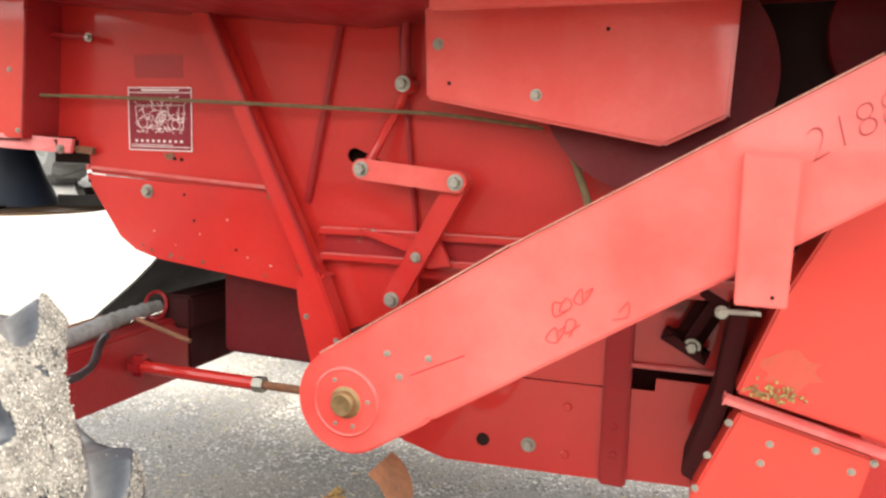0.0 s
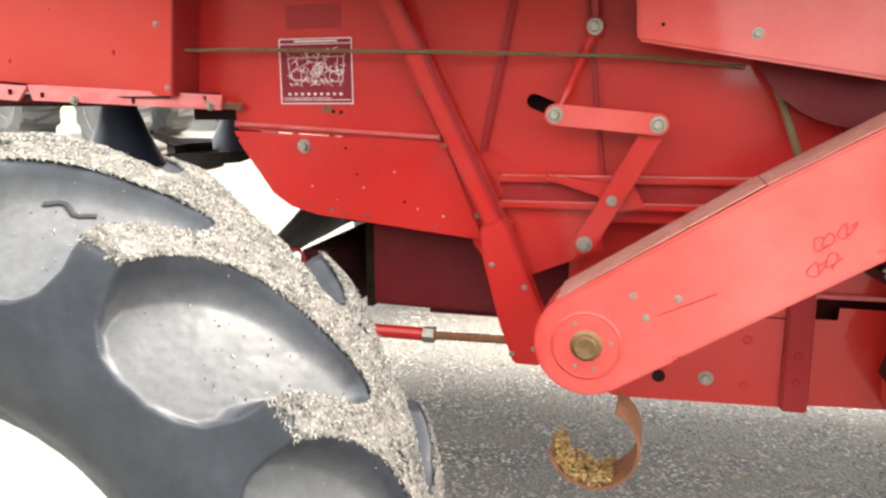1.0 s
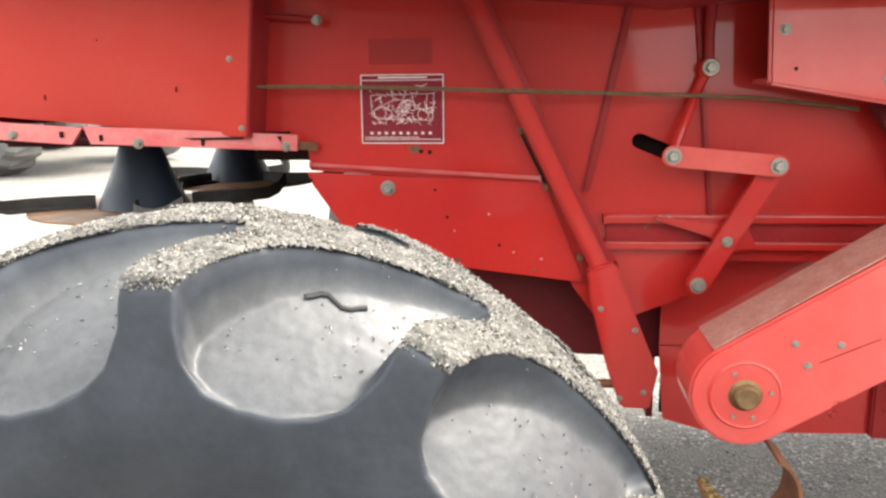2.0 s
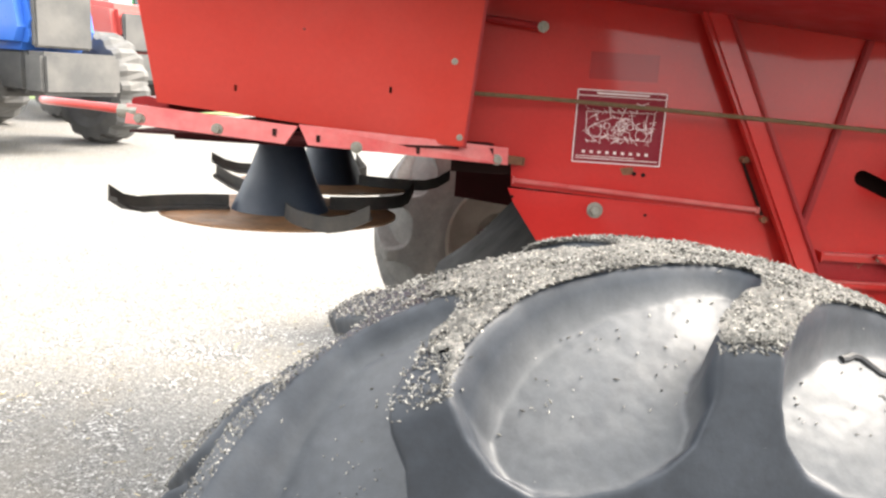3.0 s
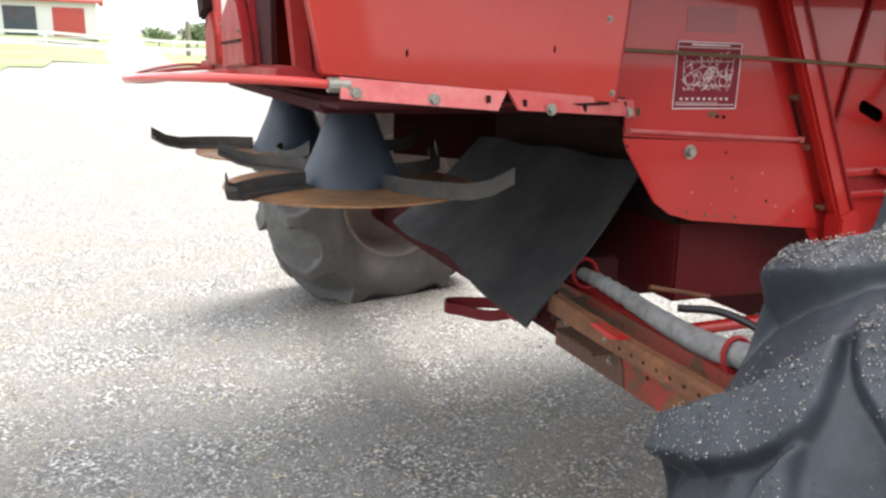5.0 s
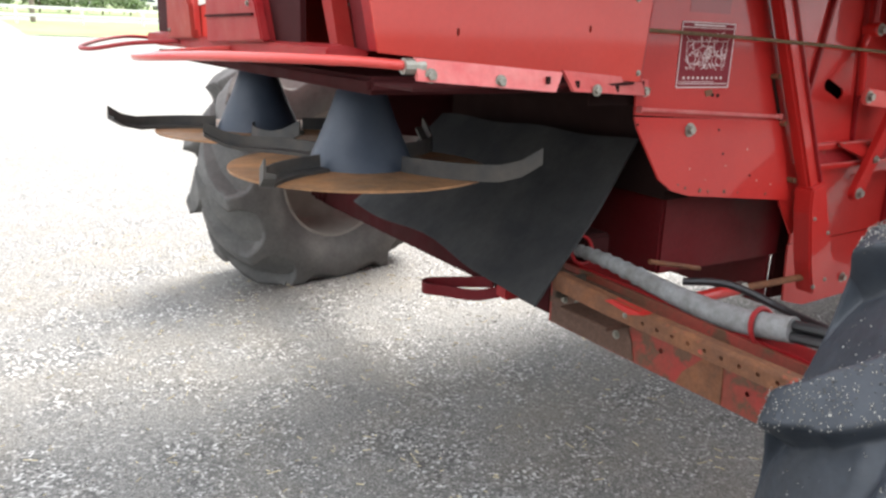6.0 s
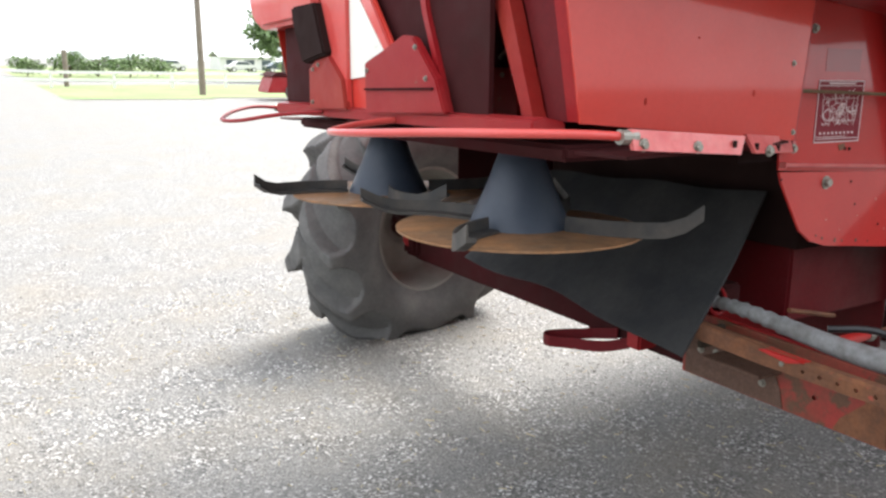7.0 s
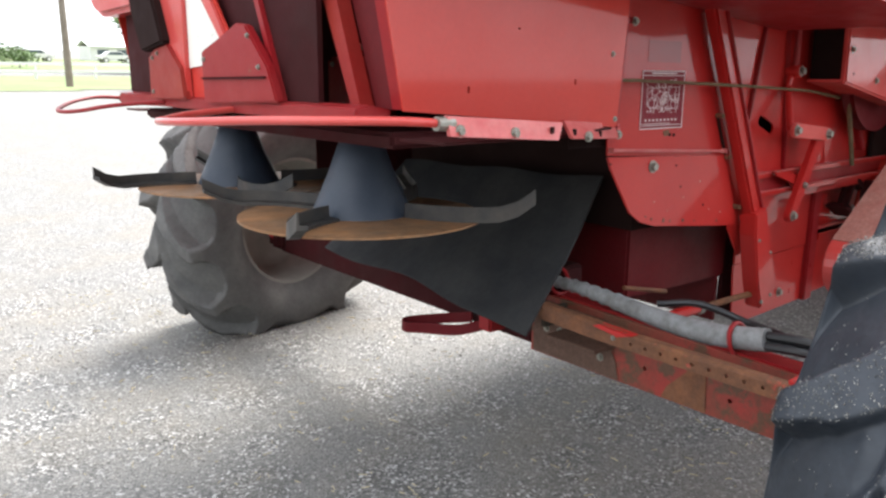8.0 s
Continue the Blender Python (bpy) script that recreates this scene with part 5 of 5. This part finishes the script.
for y, z, r in ((2.51, 0.758, 0.046), (1.80, 0.728, 0.048)):
    ringp = [(-1.402 + r * math.cos(a), y + 0.012 * math.sin(a), z + r * math.sin(a)) for a in (2 * math.pi * k / 18 for k in range(19))]
    loop = part("hose_loop", tube(ringp, 0.007, 8), DULL_RED, combine, "red steel hose loop")
    part("stem", tube([(-1.405, y, z - r), (-1.43, y, z - r - 0.03)], 0.007, 8), DULL_RED, loop)
part("hydraulic_pipe", tube([(-1.30, 2.30, 0.76), (-1.08, 2.28, 0.715)], 0.008, 10), RUST, combine)

# U-shaped step below the axle
U = smooth_line([(-1.535, 2.78, 0.545), (-1.56, 2.90, 0.50), (-1.60, 3.06, 0.475), (-1.635, 3.135, 0.468), (-1.60, 3.18, 0.472), (-1.50, 3.05, 0.50), (-1.46, 2.92, 0.53)], 5)
step = bmesh.new()
rws = [[step.verts.new((p[0] + ox, p[1], p[2] + oz)) for ox, oz in ((-0.004, -0.022), (-0.004, 0.022), (0.004, 0.022), (0.004, -0.022))] for p in U]
for a, b in zip(rws, rws[1:]):
    for k in range(4):
        step.faces.new((a[k], a[(k + 1) % 4], b[(k + 1) % 4], b[k]))
step.faces.new(rws[0])
step.faces.new(rws[-1])
part("tow_loop", step, DEEP_RED, combine, "flat red steel tow loop")
part("tow_stem", box((-1.545, 2.72, 0.53), (-1.45, 2.79, 0.60), 0.008), DULL_RED, combine)

combine.matrix_basis = LEAN @ combine.matrix_basis


# ---- the yard beyond: parked tractors, fence, pole, trees, buildings ----
def rise(x, y):
    """The yard climbs gently away from the machine."""
    d = math.hypot(x + 1.5, y - 2.5)
    k = min(1.0, max(0.0, (0.02 - (x + 1.5) / max(d, 1.0)) / 0.14))
    return min(max(0.0, d - 14.0), 120.0) * 0.011 * k * k * (3 - 2 * k)


def tractor_parts(ob, paint, rim, cab):
    """A parked tractor facing +x, wheels on z = 0, its middle at x = 0, y = 0."""
    def wheel(x, y, r, w):
        s = 1 if y > 0 else -1
        prof = [(-w / 2 * 0.8, r * 0.55), (-w / 2, r * 0.72), (-w / 2 * 0.9, r * 0.95), (-w / 2 * 0.5, r), (w / 2 * 0.5, r), (w / 2 * 0.9, r * 0.95), (w / 2, r * 0.72), (w / 2 * 0.8, r * 0.55)]
        b = spin(prof, 72, 'y', (x, y, r))
        for v in b.verts:
            q = Vector((v.co.x - x, 0, v.co.z - r))
            if q.length > r * 0.93 and int((math.atan2(q.z, q.x) + 7) / (math.pi / 18) + (0.5 if v.co.y > y else 0)) % 2:
                q *= 0.94
                v.co.x, v.co.z = x + q.x, r + q.z
        tyre = part("tyre", b, FAR_TYRE, ob)
        part("rim", spin([(s * w * 0.30, r * 0.56), (s * w * 0.42, r * 0.58), (s * w * 0.2, r * 0.5), (s * w * 0.12, r * 0.2), (s * w * 0.3, r * 0.16), (s * w * 0.3, 0.001)], 28, 'y', (x, y, r)), rim, tyre)
    for y in (-0.95, 0.95):
        wheel(-1.2, y, 0.86, 0.50)
        wheel(1.25, y * 0.9, 0.60, 0.40)
        part("fender", plate(arc(-1.2, 0.88, 0.98, 20, 150, 10) + arc(-1.2, 0.88, 0.94, 150, 20, 10), 'y', y - 0.26, y + 0.26), paint, ob)
    part("bonnet", plate([(-0.35, 0.95), (1.75, 0.95), (1.85, 1.15), (1.75, 1.62), (-0.35, 1.82)], 'y', -0.40, 0.40, 0.08), paint, ob)
    part("grille", box((1.80, -0.30, 0.98), (1.88, 0.30, 1.5), 0.02), FAR_TYRE, ob)
    part("chassis", box((-1.6, -0.32, 0.55), (1.7, 0.32, 0.97), 0.04), FAR_TYRE, ob)
    part("axle", box((1.15, -0.85, 0.5), (1.35, 0.85, 0.68), 0.02), FAR_TYRE, ob)
    part("axle", box((-1.32, -0.9, 0.74), (-1.08, 0.9, 0.98), 0.02), FAR_TYRE, ob)
    part("front_weight", box((1.85, -0.42, 0.55), (2.15, 0.42, 0.95), 0.04), FAR_TYRE, ob)
    part("exhaust", tube([(0.55, 0.30, 1.7), (0.55, 0.30, 2.55)], 0.05, 10), FAR_TYRE, ob)
    if cab:
        c = part("cab", plate([(-1.65, 1.15), (-0.30, 1.15), (-0.15, 1.80), (-0.45, 2.58), (-1.62, 2.58)], 'y', -0.72, 0.72, 0.05), DARK_GLASS, ob)
        part("cab_roof", box((-1.8, -0.80, 2.58), (-0.35, 0.80, 2.78), 0.07), paint, c)
        for y in (-0.73, 0.73):
            for a, b in (((-1.65, 1.15), (-1.62, 2.58)), ((-0.22, 1.5), (-0.45, 2.58)), ((-1.65, 1.2), (-0.3, 1.2))):
                part("cab_post", bar((a[0], y, a[1]), (b[0], y, b[1]), 0.08, 0.05, 0.01), WALL if paint is BLUE else paint, c)
    else:
        part("seat", box((-1.2, -0.28, 1.1), (-0.7, 0.28, 1.5), 0.06), FAR_TYRE, ob)
        part("roll_bar", tube([(-1.4, -0.6, 1.0), (-1.4, -0.6, 2.4), (-1.4, 0.6, 2.4), (-1.4, 0.6, 1.0)], 0.05, 8), FAR_TYRE, ob)


def tractor(x, y, turn, size, paint, rim, cab, label):
    """A tractor whose front wheels stand at x, y."""
    ob = new("tractor")
    tractor_parts(ob, paint, rim, cab)
    cx, cy = x - 1.25 * size * math.cos(radians(turn)), y - 1.25 * size * math.sin(radians(turn))
    ob.matrix_basis = pose(cx, cy, rise(cx, cy), 0, 0, turn) @ Matrix.Scale(size, 4)
    return tagged(ob, label, "tractor", "tractors parked in a row")


tractor(-8.7, 12.8, -28, 1.6, BLUE, WALL, True, "blue tractor with a cab and white wheel rims, parked on gravel")
tractor(-10.0, 19.0, -32, 1.6, TRACTOR_RED, TRACTOR_RED, True, "large red tractor parked beside a blue one")
tractor(-10.6, 29.0, -35, 1.4, GREEN, YELLOW, True, "green tractor with yellow rims in the row")
tractor(-11.0, 36.0, -35, 1.4, TRACTOR_RED, WALL, True, "red tractor with dusty tyres in the row")
tractor(-11.4, 43.0, -35, 1.4, TRACTOR_RED, WALL, True, "red tractor further along the row")
tractor(-11.8, 50.0, -35, 1.3, TRACTOR_RED, WALL, False, "open red tractor further along the row")
tractor(-12.2, 59.0, -35, 1.3, BLUE, WALL, True, "small blue tractor at the end of the row")

# white farm building with a red roof behind the row
barn = thing("farm_building", (-11.5, 70, rise(-11.5, 70)), "long pale farm building with a red roof and large doors", "building")
gz = rise(-11.5, 70)
part("wall", box((-18, 68, gz - 0.2), (-4, 78, gz + 2.6)), WALL, barn)
part("roof", plate([(67.4, gz + 2.5), (73, gz + 4.2), (78.6, gz + 2.5), (78.6, gz + 2.65), (73, gz + 4.4), (67.4, gz + 2.65)], 'x', -18.4, -3.6), ROOF, barn)
for k in range(4):
    part("door", box((-17 + 3.3 * k, 67.94, gz), (-14.8 + 3.3 * k, 68, gz + 2.1), 0.01), ROOF if k % 2 else DARK_GLASS, barn)

# post and rail fence across the far side
fence = thing("fence", (10, 46, 0), "long low white post and rail fence along the road", "fence")
def fence_y(x):
    return 45 + 0.10 * x
for k in range(34):
    x = -24 + 3.0 * k
    z = rise(x, fence_y(x))
    part("post", box((x - 0.06, fence_y(x) - 0.06, z - 0.1), (x + 0.06, fence_y(x) + 0.06, z + 0.86), 0.01), FENCE, fence)
    x2 = x + 3.0
    z2 = rise(x2, fence_y(x2))
    for h in (0.42, 0.80):
        part("rail", bar((x, fence_y(x) - 0.08, z + h), (x2, fence_y(x2) - 0.08, z2 + h), 0.14, 0.04, 0, up=(0, 1, 0)), FENCE, fence)

pole = thing("utility_pole", (5.36, 36.5, 0), "tall weathered wooden utility pole in the grass", "utility pole")
pz = 0.0
part("shaft", tube([(5.36, 36.5, pz - 0.3), (5.31, 36.5, pz + 3), (5.22, 36.5, pz + 9)], 0.2, 12, radii=[0.15, 0.135, 0.10]), POLE, pole)
part("cross_arm", box((4.1, 36.4, pz + 8.4), (6.3, 36.52, pz + 8.52), 0.01), POLE, pole)
for x, y, h in ((0.9, 47, 1.9),):
    p2 = thing("post", (x, y, rise(x, y)), "short dark wooden post by the fence", "post")
    part("shaft", tube([(x, y, rise(x, y) - 0.2), (x, y, rise(x, y) + h)], 0.13, 10), POLE, p2)


def leafy(bm, centre, radii, n, size, seed):
    """Many small leaf blades in an uneven cloud."""
    rr = random.Random(seed)
    made = 0
    while made < n:
        v = Vector((rr.uniform(-1, 1), rr.uniform(-1, 1), rr.uniform(-1, 1)))
        edge = 0.72 + 0.45 * noise.noise(v.normalized() * 2.3 + Vector((seed, 0, 0)))
        if v.length > edge or v.length < 0.25 or noise.noise(v * 3.1 + Vector((0, seed, 0))) < -0.18:
            continue
        c = Vector(centre) + Vector((v.x * radii[0], v.y * radii[1], v.z * radii[2]))
        q = Euler((rr.uniform(-1, 1), rr.uniform(-1, 1), rr.random() * 6.3)).to_matrix()
        s = size * rr.uniform(0.6, 1.4)
        vs = [bm.verts.new(c + q @ Vector(w)) for w in ((-s, 0, 0), (0, -s * 0.5, s * 0.12), (s, 0, 0), (0, s * 0.5, s * 0.12))]
        bm.faces.new(vs)
        made += 1
    return bm


def tree(x, y, h, spread, seed, label, name="tree", n=2600, low=0.35):
    z = rise(x, y)
    ob = thing(name, (x, y, z), label, "tree" if name == "tree" else "bush")
    rr = random.Random(seed)
    bm = tube([(x, y, z - 0.2), (x + 0.1, y, z + h * 0.3), (x - 0.1, y + 0.1, z + h * 0.7)], 0.2, 9, radii=[0.03 * h, 0.022 * h, 0.008 * h])
    for k in range(7):
        a = k * 2.4
        r = spread * rr.uniform(0.4, 0.75)
        z0 = z + h * rr.uniform(0.18, 0.5)
        tube([(x, y, z0), (x + r * 0.5 * math.cos(a), y + r * 0.5 * math.sin(a), z0 + h * 0.16), (x + r * math.cos(a), y + r * math.sin(a), z0 + h * rr.uniform(0.2, 0.38))], 0.1, 6, bm, [0.012 * h, 0.008 * h, 0.003 * h])
    part("trunk", bm, BARK, ob)
    leaves = bmesh.new()
    for k in range(6):
        a = k * 2.4 + seed
        leafy(leaves, (x + spread * 0.45 * math.cos(a), y + spread * 0.45 * math.sin(a), z + h * (low + 0.30 + 0.12 * math.sin(k * 1.9))), (spread * 0.62, spread * 0.62, h * 0.30), n // 6, 0.022 * h + 0.06, seed + k)
    part("crown", leaves, LEAF, ob)
    return ob


tree(16.4, 57, 7.2, 2.9, 3, "leafy green tree behind the fence", low=0.22)
tree(19.8, 60, 7.0, 3.0, 5, "leafy green tree behind the fence", low=0.3)
for k, (x, y, h, s) in enumerate(((0.4, 70, 2.1, 1.5), (3.4, 70, 2.9, 1.7), (5.6, 71, 2.3, 1.9), (7.9, 70, 2.7, 2.0), (10.2, 71, 2.4, 1.7), (-13, 105, 3.2, 3.0), (27, 84, 2.6, 2.4), (31, 88, 3.0, 2.6))):
    tree(x, y, h, s, 20 + k, "round green bush beyond the road", "bush", 1500, 0.08)

def car(x, y, turn, paint, label):
    ob = new("car")
    body = part("body", plate([(-2.1, 0.45), (-2.15, 0.85), (-1.4, 0.95), (-0.8, 1.42), (0.6, 1.42), (1.15, 0.98), (2.1, 0.85), (2.15, 0.45)], 'y', -0.85, 0.85, 0.06), paint, ob)
    for y0 in (-0.856, 0.856):
        part("side_glass", plate([(-1.2, 0.97), (-0.75, 1.34), (0.55, 1.34), (1.0, 0.98)], 'y', y0 - 0.004, y0 + 0.004), DARK_GLASS, body)
        for x0 in (-1.35, 1.35):
            w = part("wheel", spin([(y0 - 0.1, 0.2), (y0 - 0.1, 0.32), (y0 + 0.1, 0.32), (y0 + 0.1, 0.2)], 20, 'y', (x0, 0, 0.32)), FAR_TYRE, ob)
            part("rim", spin([(y0 - 0.11, 0.01), (y0 - 0.11, 0.2), (y0 + 0.11, 0.2), (y0 + 0.11, 0.01)], 16, 'y', (x0, 0, 0.32)), WALL, w)
    ob.matrix_basis = pose(x, y, rise(x, y), 0, 0, turn)
    return tagged(ob, label, "car", "cars beyond the fence")
car(19.2, 108, 4, WALL, "pale car parked beyond the fence")
car(28.0, 106, 2, WALL, "white car parked beyond the fence")
car(33.5, 107, 2, DARK_GLASS, "dark car parked beyond the fence")

# low red header trailer in the grass
trailer = thing("farm_trailer", (8.9, 32.2, 0), "low dull red farm trailer standing in the grass", "trailer")
part("bed", plate([(6.7, 0.30), (12.2, 0.30), (12.4, 0.95), (6.95, 0.95)], 'y', 31.6, 33.0, 0.04), DULL_RED, trailer)
part("top_rail", plate([(6.85, 0.95), (12.3, 0.95), (12.3, 1.08), (7.1, 1.12)], 'y', 31.5, 33.1, 0.02), DARK_SHADED_RED, trailer)
for k in range(2):
    part("wheel", spin([(31.5, 0.2), (31.45, 0.36), (31.7, 0.36), (31.75, 0.2)], 20, 'y', (7.8 + 3 * k, 0, 0.36)), FAR_TYRE, trailer)
shed = thing("shed", (34.5, 127, 0), "pale low shed beyond the road", "building")
part("wall", box((30, 124, -0.2), (39, 130, 2.0)), WALL, shed)
part("roof", plate([(123.6, 1.95), (127, 2.9), (130.4, 1.95), (130.4, 2.1), (127, 3.05), (123.6, 2.1)], 'x', 29.7, 39.3), FENCE, shed)
for k in range(3):
    part("door", box((31 + 2.8 * k, 123.94, 0), (32.6 + 2.8 * k, 124, 1.6), 0.01), DARK_GLASS, shed)

# unseen wall closing the camera's side, added so the panels reflect something dark
tagged(new("reflection_wall_south", finish("reflection_wall_south", plate([(-30, 0), (30, 0), (30, 1.7), (0.6, 1.7), (0.2, 3.7), (-30, 3.7)], 'y', -7.3, -7.0), REFLECTED_WALL)), "plain unseen dark wall closing the yard, added for reflections", "wall", kind="structure")


# ---- ground: one sheet of chippings, with grass beyond, to the horizon ----
def ground_material():
    m = bpy.data.materials.new("gravel_yard")
    m.use_nodes = True
    nt = m.node_tree
    b = nt.nodes["Principled BSDF"]
    co = nt.nodes.new("ShaderNodeTexCoord").outputs["Object"]
    def node(kind, **kw):
        n = nt.nodes.new(kind)
        for k, v in kw.items():
            n.inputs[k].default_value = v
        return n
    def voronoi(s):
        n = node("ShaderNodeTexVoronoi", Scale=s)
        nt.links.new(co, n.inputs["Vector"])
        return n
    def noise_(s, d=5):
        n = node("ShaderNodeTexNoise", Scale=s, Detail=d, Roughness=0.65)
        nt.links.new(co, n.inputs["Vector"])
        return n.outputs["Fac"]
    def ramp(f, stops):
        n = nt.nodes.new("ShaderNodeValToRGB")
        while len(n.color_ramp.elements) < len(stops):
            n.color_ramp.elements.new(0.5)
        for e, (p, c) in zip(n.color_ramp.elements, stops):
            e.position, e.color = p, (*c, 1)
        nt.links.new(f, n.inputs[0])
        return n.outputs[0]
    def mix(f, a, c, mode='MIX'):
        n = nt.nodes.new("ShaderNodeMix")
        n.data_type, n.blend_type = 'RGBA', mode
        for q, i in ((f, 0), (a, 6), (c, 7)):
            if isinstance(q, float):
                n.inputs[i].default_value = q
            else:
                nt.links.new(q, n.inputs[i])
        return n.outputs[2]
    cells = voronoi(95.0)
    sep = nt.nodes.new("ShaderNodeSeparateColor")
    nt.links.new(cells.outputs["Color"], sep.inputs[0])
    chips = ramp(sep.outputs[0], [(0.0, (0.046, 0.046, 0.044)), (0.55, (0.128, 0.124, 0.117)), (0.85, (0.26, 0.252, 0.238)), (1.0, (0.58, 0.57, 0.55))])
    fine = voronoi(240.0)
    sep2 = nt.nodes.new("ShaderNodeSeparateColor")
    nt.links.new(fine.outputs["Color"], sep2.inputs[0])
    dust = ramp(sep2.outputs[1], [(0.0, (0.072, 0.070, 0.065)), (0.6, (0.150, 0.145, 0.135)), (1.0, (0.32, 0.31, 0.288))])
    col = mix(ramp(noise_(3.0), [(0.40, (0, 0, 0)), (0.62, (1, 1, 1))]), chips, dust)
    col = mix(ramp(noise_(1.3), [(0.45, (0, 0, 0)), (0.72, (0.45, 0.45, 0.45))]), col, ramp(noise_(30.0), [(0.3, (0.135, 0.112, 0.08)), (0.7, (0.235, 0.20, 0.145))]))
    nt.links.new(col, b.inputs["Base Color"])
    b.inputs["Roughness"].default_value = 0.7
    bump = node("ShaderNodeBump", Strength=0.7, Distance=0.006)
    nt.links.new(cells.outputs["Distance"], bump.inputs["Height"])
    nt.links.new(bump.outputs[0], b.inputs["Normal"])
    return m


def sheet(xs, ys, lift, keep=None):
    bm = bmesh.new()
    g = [[bm.verts.new((x, y, rise(x, y) + lift)) for y in ys] for x in xs]
    for i in range(len(xs) - 1):
        for j in range(len(ys) - 1):
            if keep is None or keep((xs[i] + xs[i + 1]) / 2, (ys[j] + ys[j + 1]) / 2):
                bm.faces.new((g[i][j], g[i + 1][j], g[i + 1][j + 1], g[i][j + 1]))
    for v in [v for v in bm.verts if not v.link_faces]:
        bm.verts.remove(v)
    return bm


wide = [-900, -400, -200, -120, -80] + [-60 + 4 * k for k in range(36)] + [90, 120, 200, 400, 900]
yard = new("ground", finish("ground", sheet(wide, wide, 0.0), ground_material(), True))
tagged(yard, "grey gravel yard with pale chippings and straw bits", "ground", kind="structure")
GRASS = material("yard_grass", (0.13, 0.19, 0.06), 0.9, second=(0.22, 0.23, 0.11), scale=0.25, amount=0.9, grain=0.3, grain_scale=6, bump=0.4)
def grassy(x, y):
    edge = min(24 + 3.6 * (x + 7), 33)
    return y > max(edge, 22) + 3 * noise.noise(Vector((x * 0.1, y * 0.1, 0))) and not (50 + 0.1 * x < y < 57 + 0.1 * x) and x > -30
fx, fy = [-40 + k for k in range(131)], [16 + k for k in range(125)]
tagged(new("grass", finish("grass", sheet(fx, fy, 0.02, grassy), GRASS, True)), "rough light green grass beyond the gravel yard", "grass", kind="stuff")

# loose chippings and straw on the yard
def scatter(n, seed, lo, hi, size, flat):
    bm = bmesh.new()
    rr = random.Random(seed)
    for k in range(n):
        x, y = rr.uniform(lo[0], hi[0]), rr.uniform(lo[1], hi[1])
        s = size * rr.uniform(0.45, 1.3)
        m = Matrix.Translation((x, y, s * 0.18)) @ Euler((rr.gauss(0, 0.25), rr.gauss(0, 0.25), rr.random() * 6.3)).to_matrix().to_4x4() @ Matrix.Diagonal((s, s * rr.uniform(0.55, 0.95), s * flat, 1))
        vs = [bm.verts.new(m @ Vector(v)) for v in ((1, 0.1, 0), (0.35, 0.9, 0.05), (-0.7, 0.7, -0.05), (-1, -0.3, 0.05), (-0.2, -0.95, 0), (0.8, -0.6, 0), (0.25, 0.15, 0.8), (-0.35, -0.1, 0.75))]
        for f in ((0, 1, 6), (1, 2, 6), (2, 7, 6), (2, 3, 7), (3, 4, 7), (4, 5, 7), (5, 6, 7), (5, 0, 6)):
            bm.faces.new([vs[i] for i in f])
    return bm
tagged(new("loose_chippings", finish("loose_chippings", scatter(16000, 8, (-4.6, 0.9), (1.6, 6.5), 0.0068, 0.6), STONE)), "pale loose stone chippings scattered over the yard", "gravel", kind="stuff")
straw = bmesh.new()
rs = random.Random(12)
for k in range(1500):
    x, y = rs.uniform(-4.4, 0.5), rs.uniform(1.2, 6.0)
    a, l = rs.random() * 6.3, 0.005 + 0.02 * rs.random() ** 2
    w = 0.0011
    d, s = Vector((math.cos(a), math.sin(a), 0)) * l, Vector((-math.sin(a), math.cos(a), 0)) * w
    c = Vector((x, y, 0.010))
    vs = [straw.verts.new(q) for q in (c - d - s, c + d - s, c + d + s, c - d + s, c - d + Vector((0, 0, 0.003)), c + d + Vector((0, 0, 0.003)))]
    straw.faces.new((vs[0], vs[1], vs[5], vs[4]))
    straw.faces.new((vs[4], vs[5], vs[2], vs[3]))
tagged(new("loose_straw", finish("loose_straw", straw, STRAW)), "short bits of straw blown over the gravel", "straw", kind="stuff")
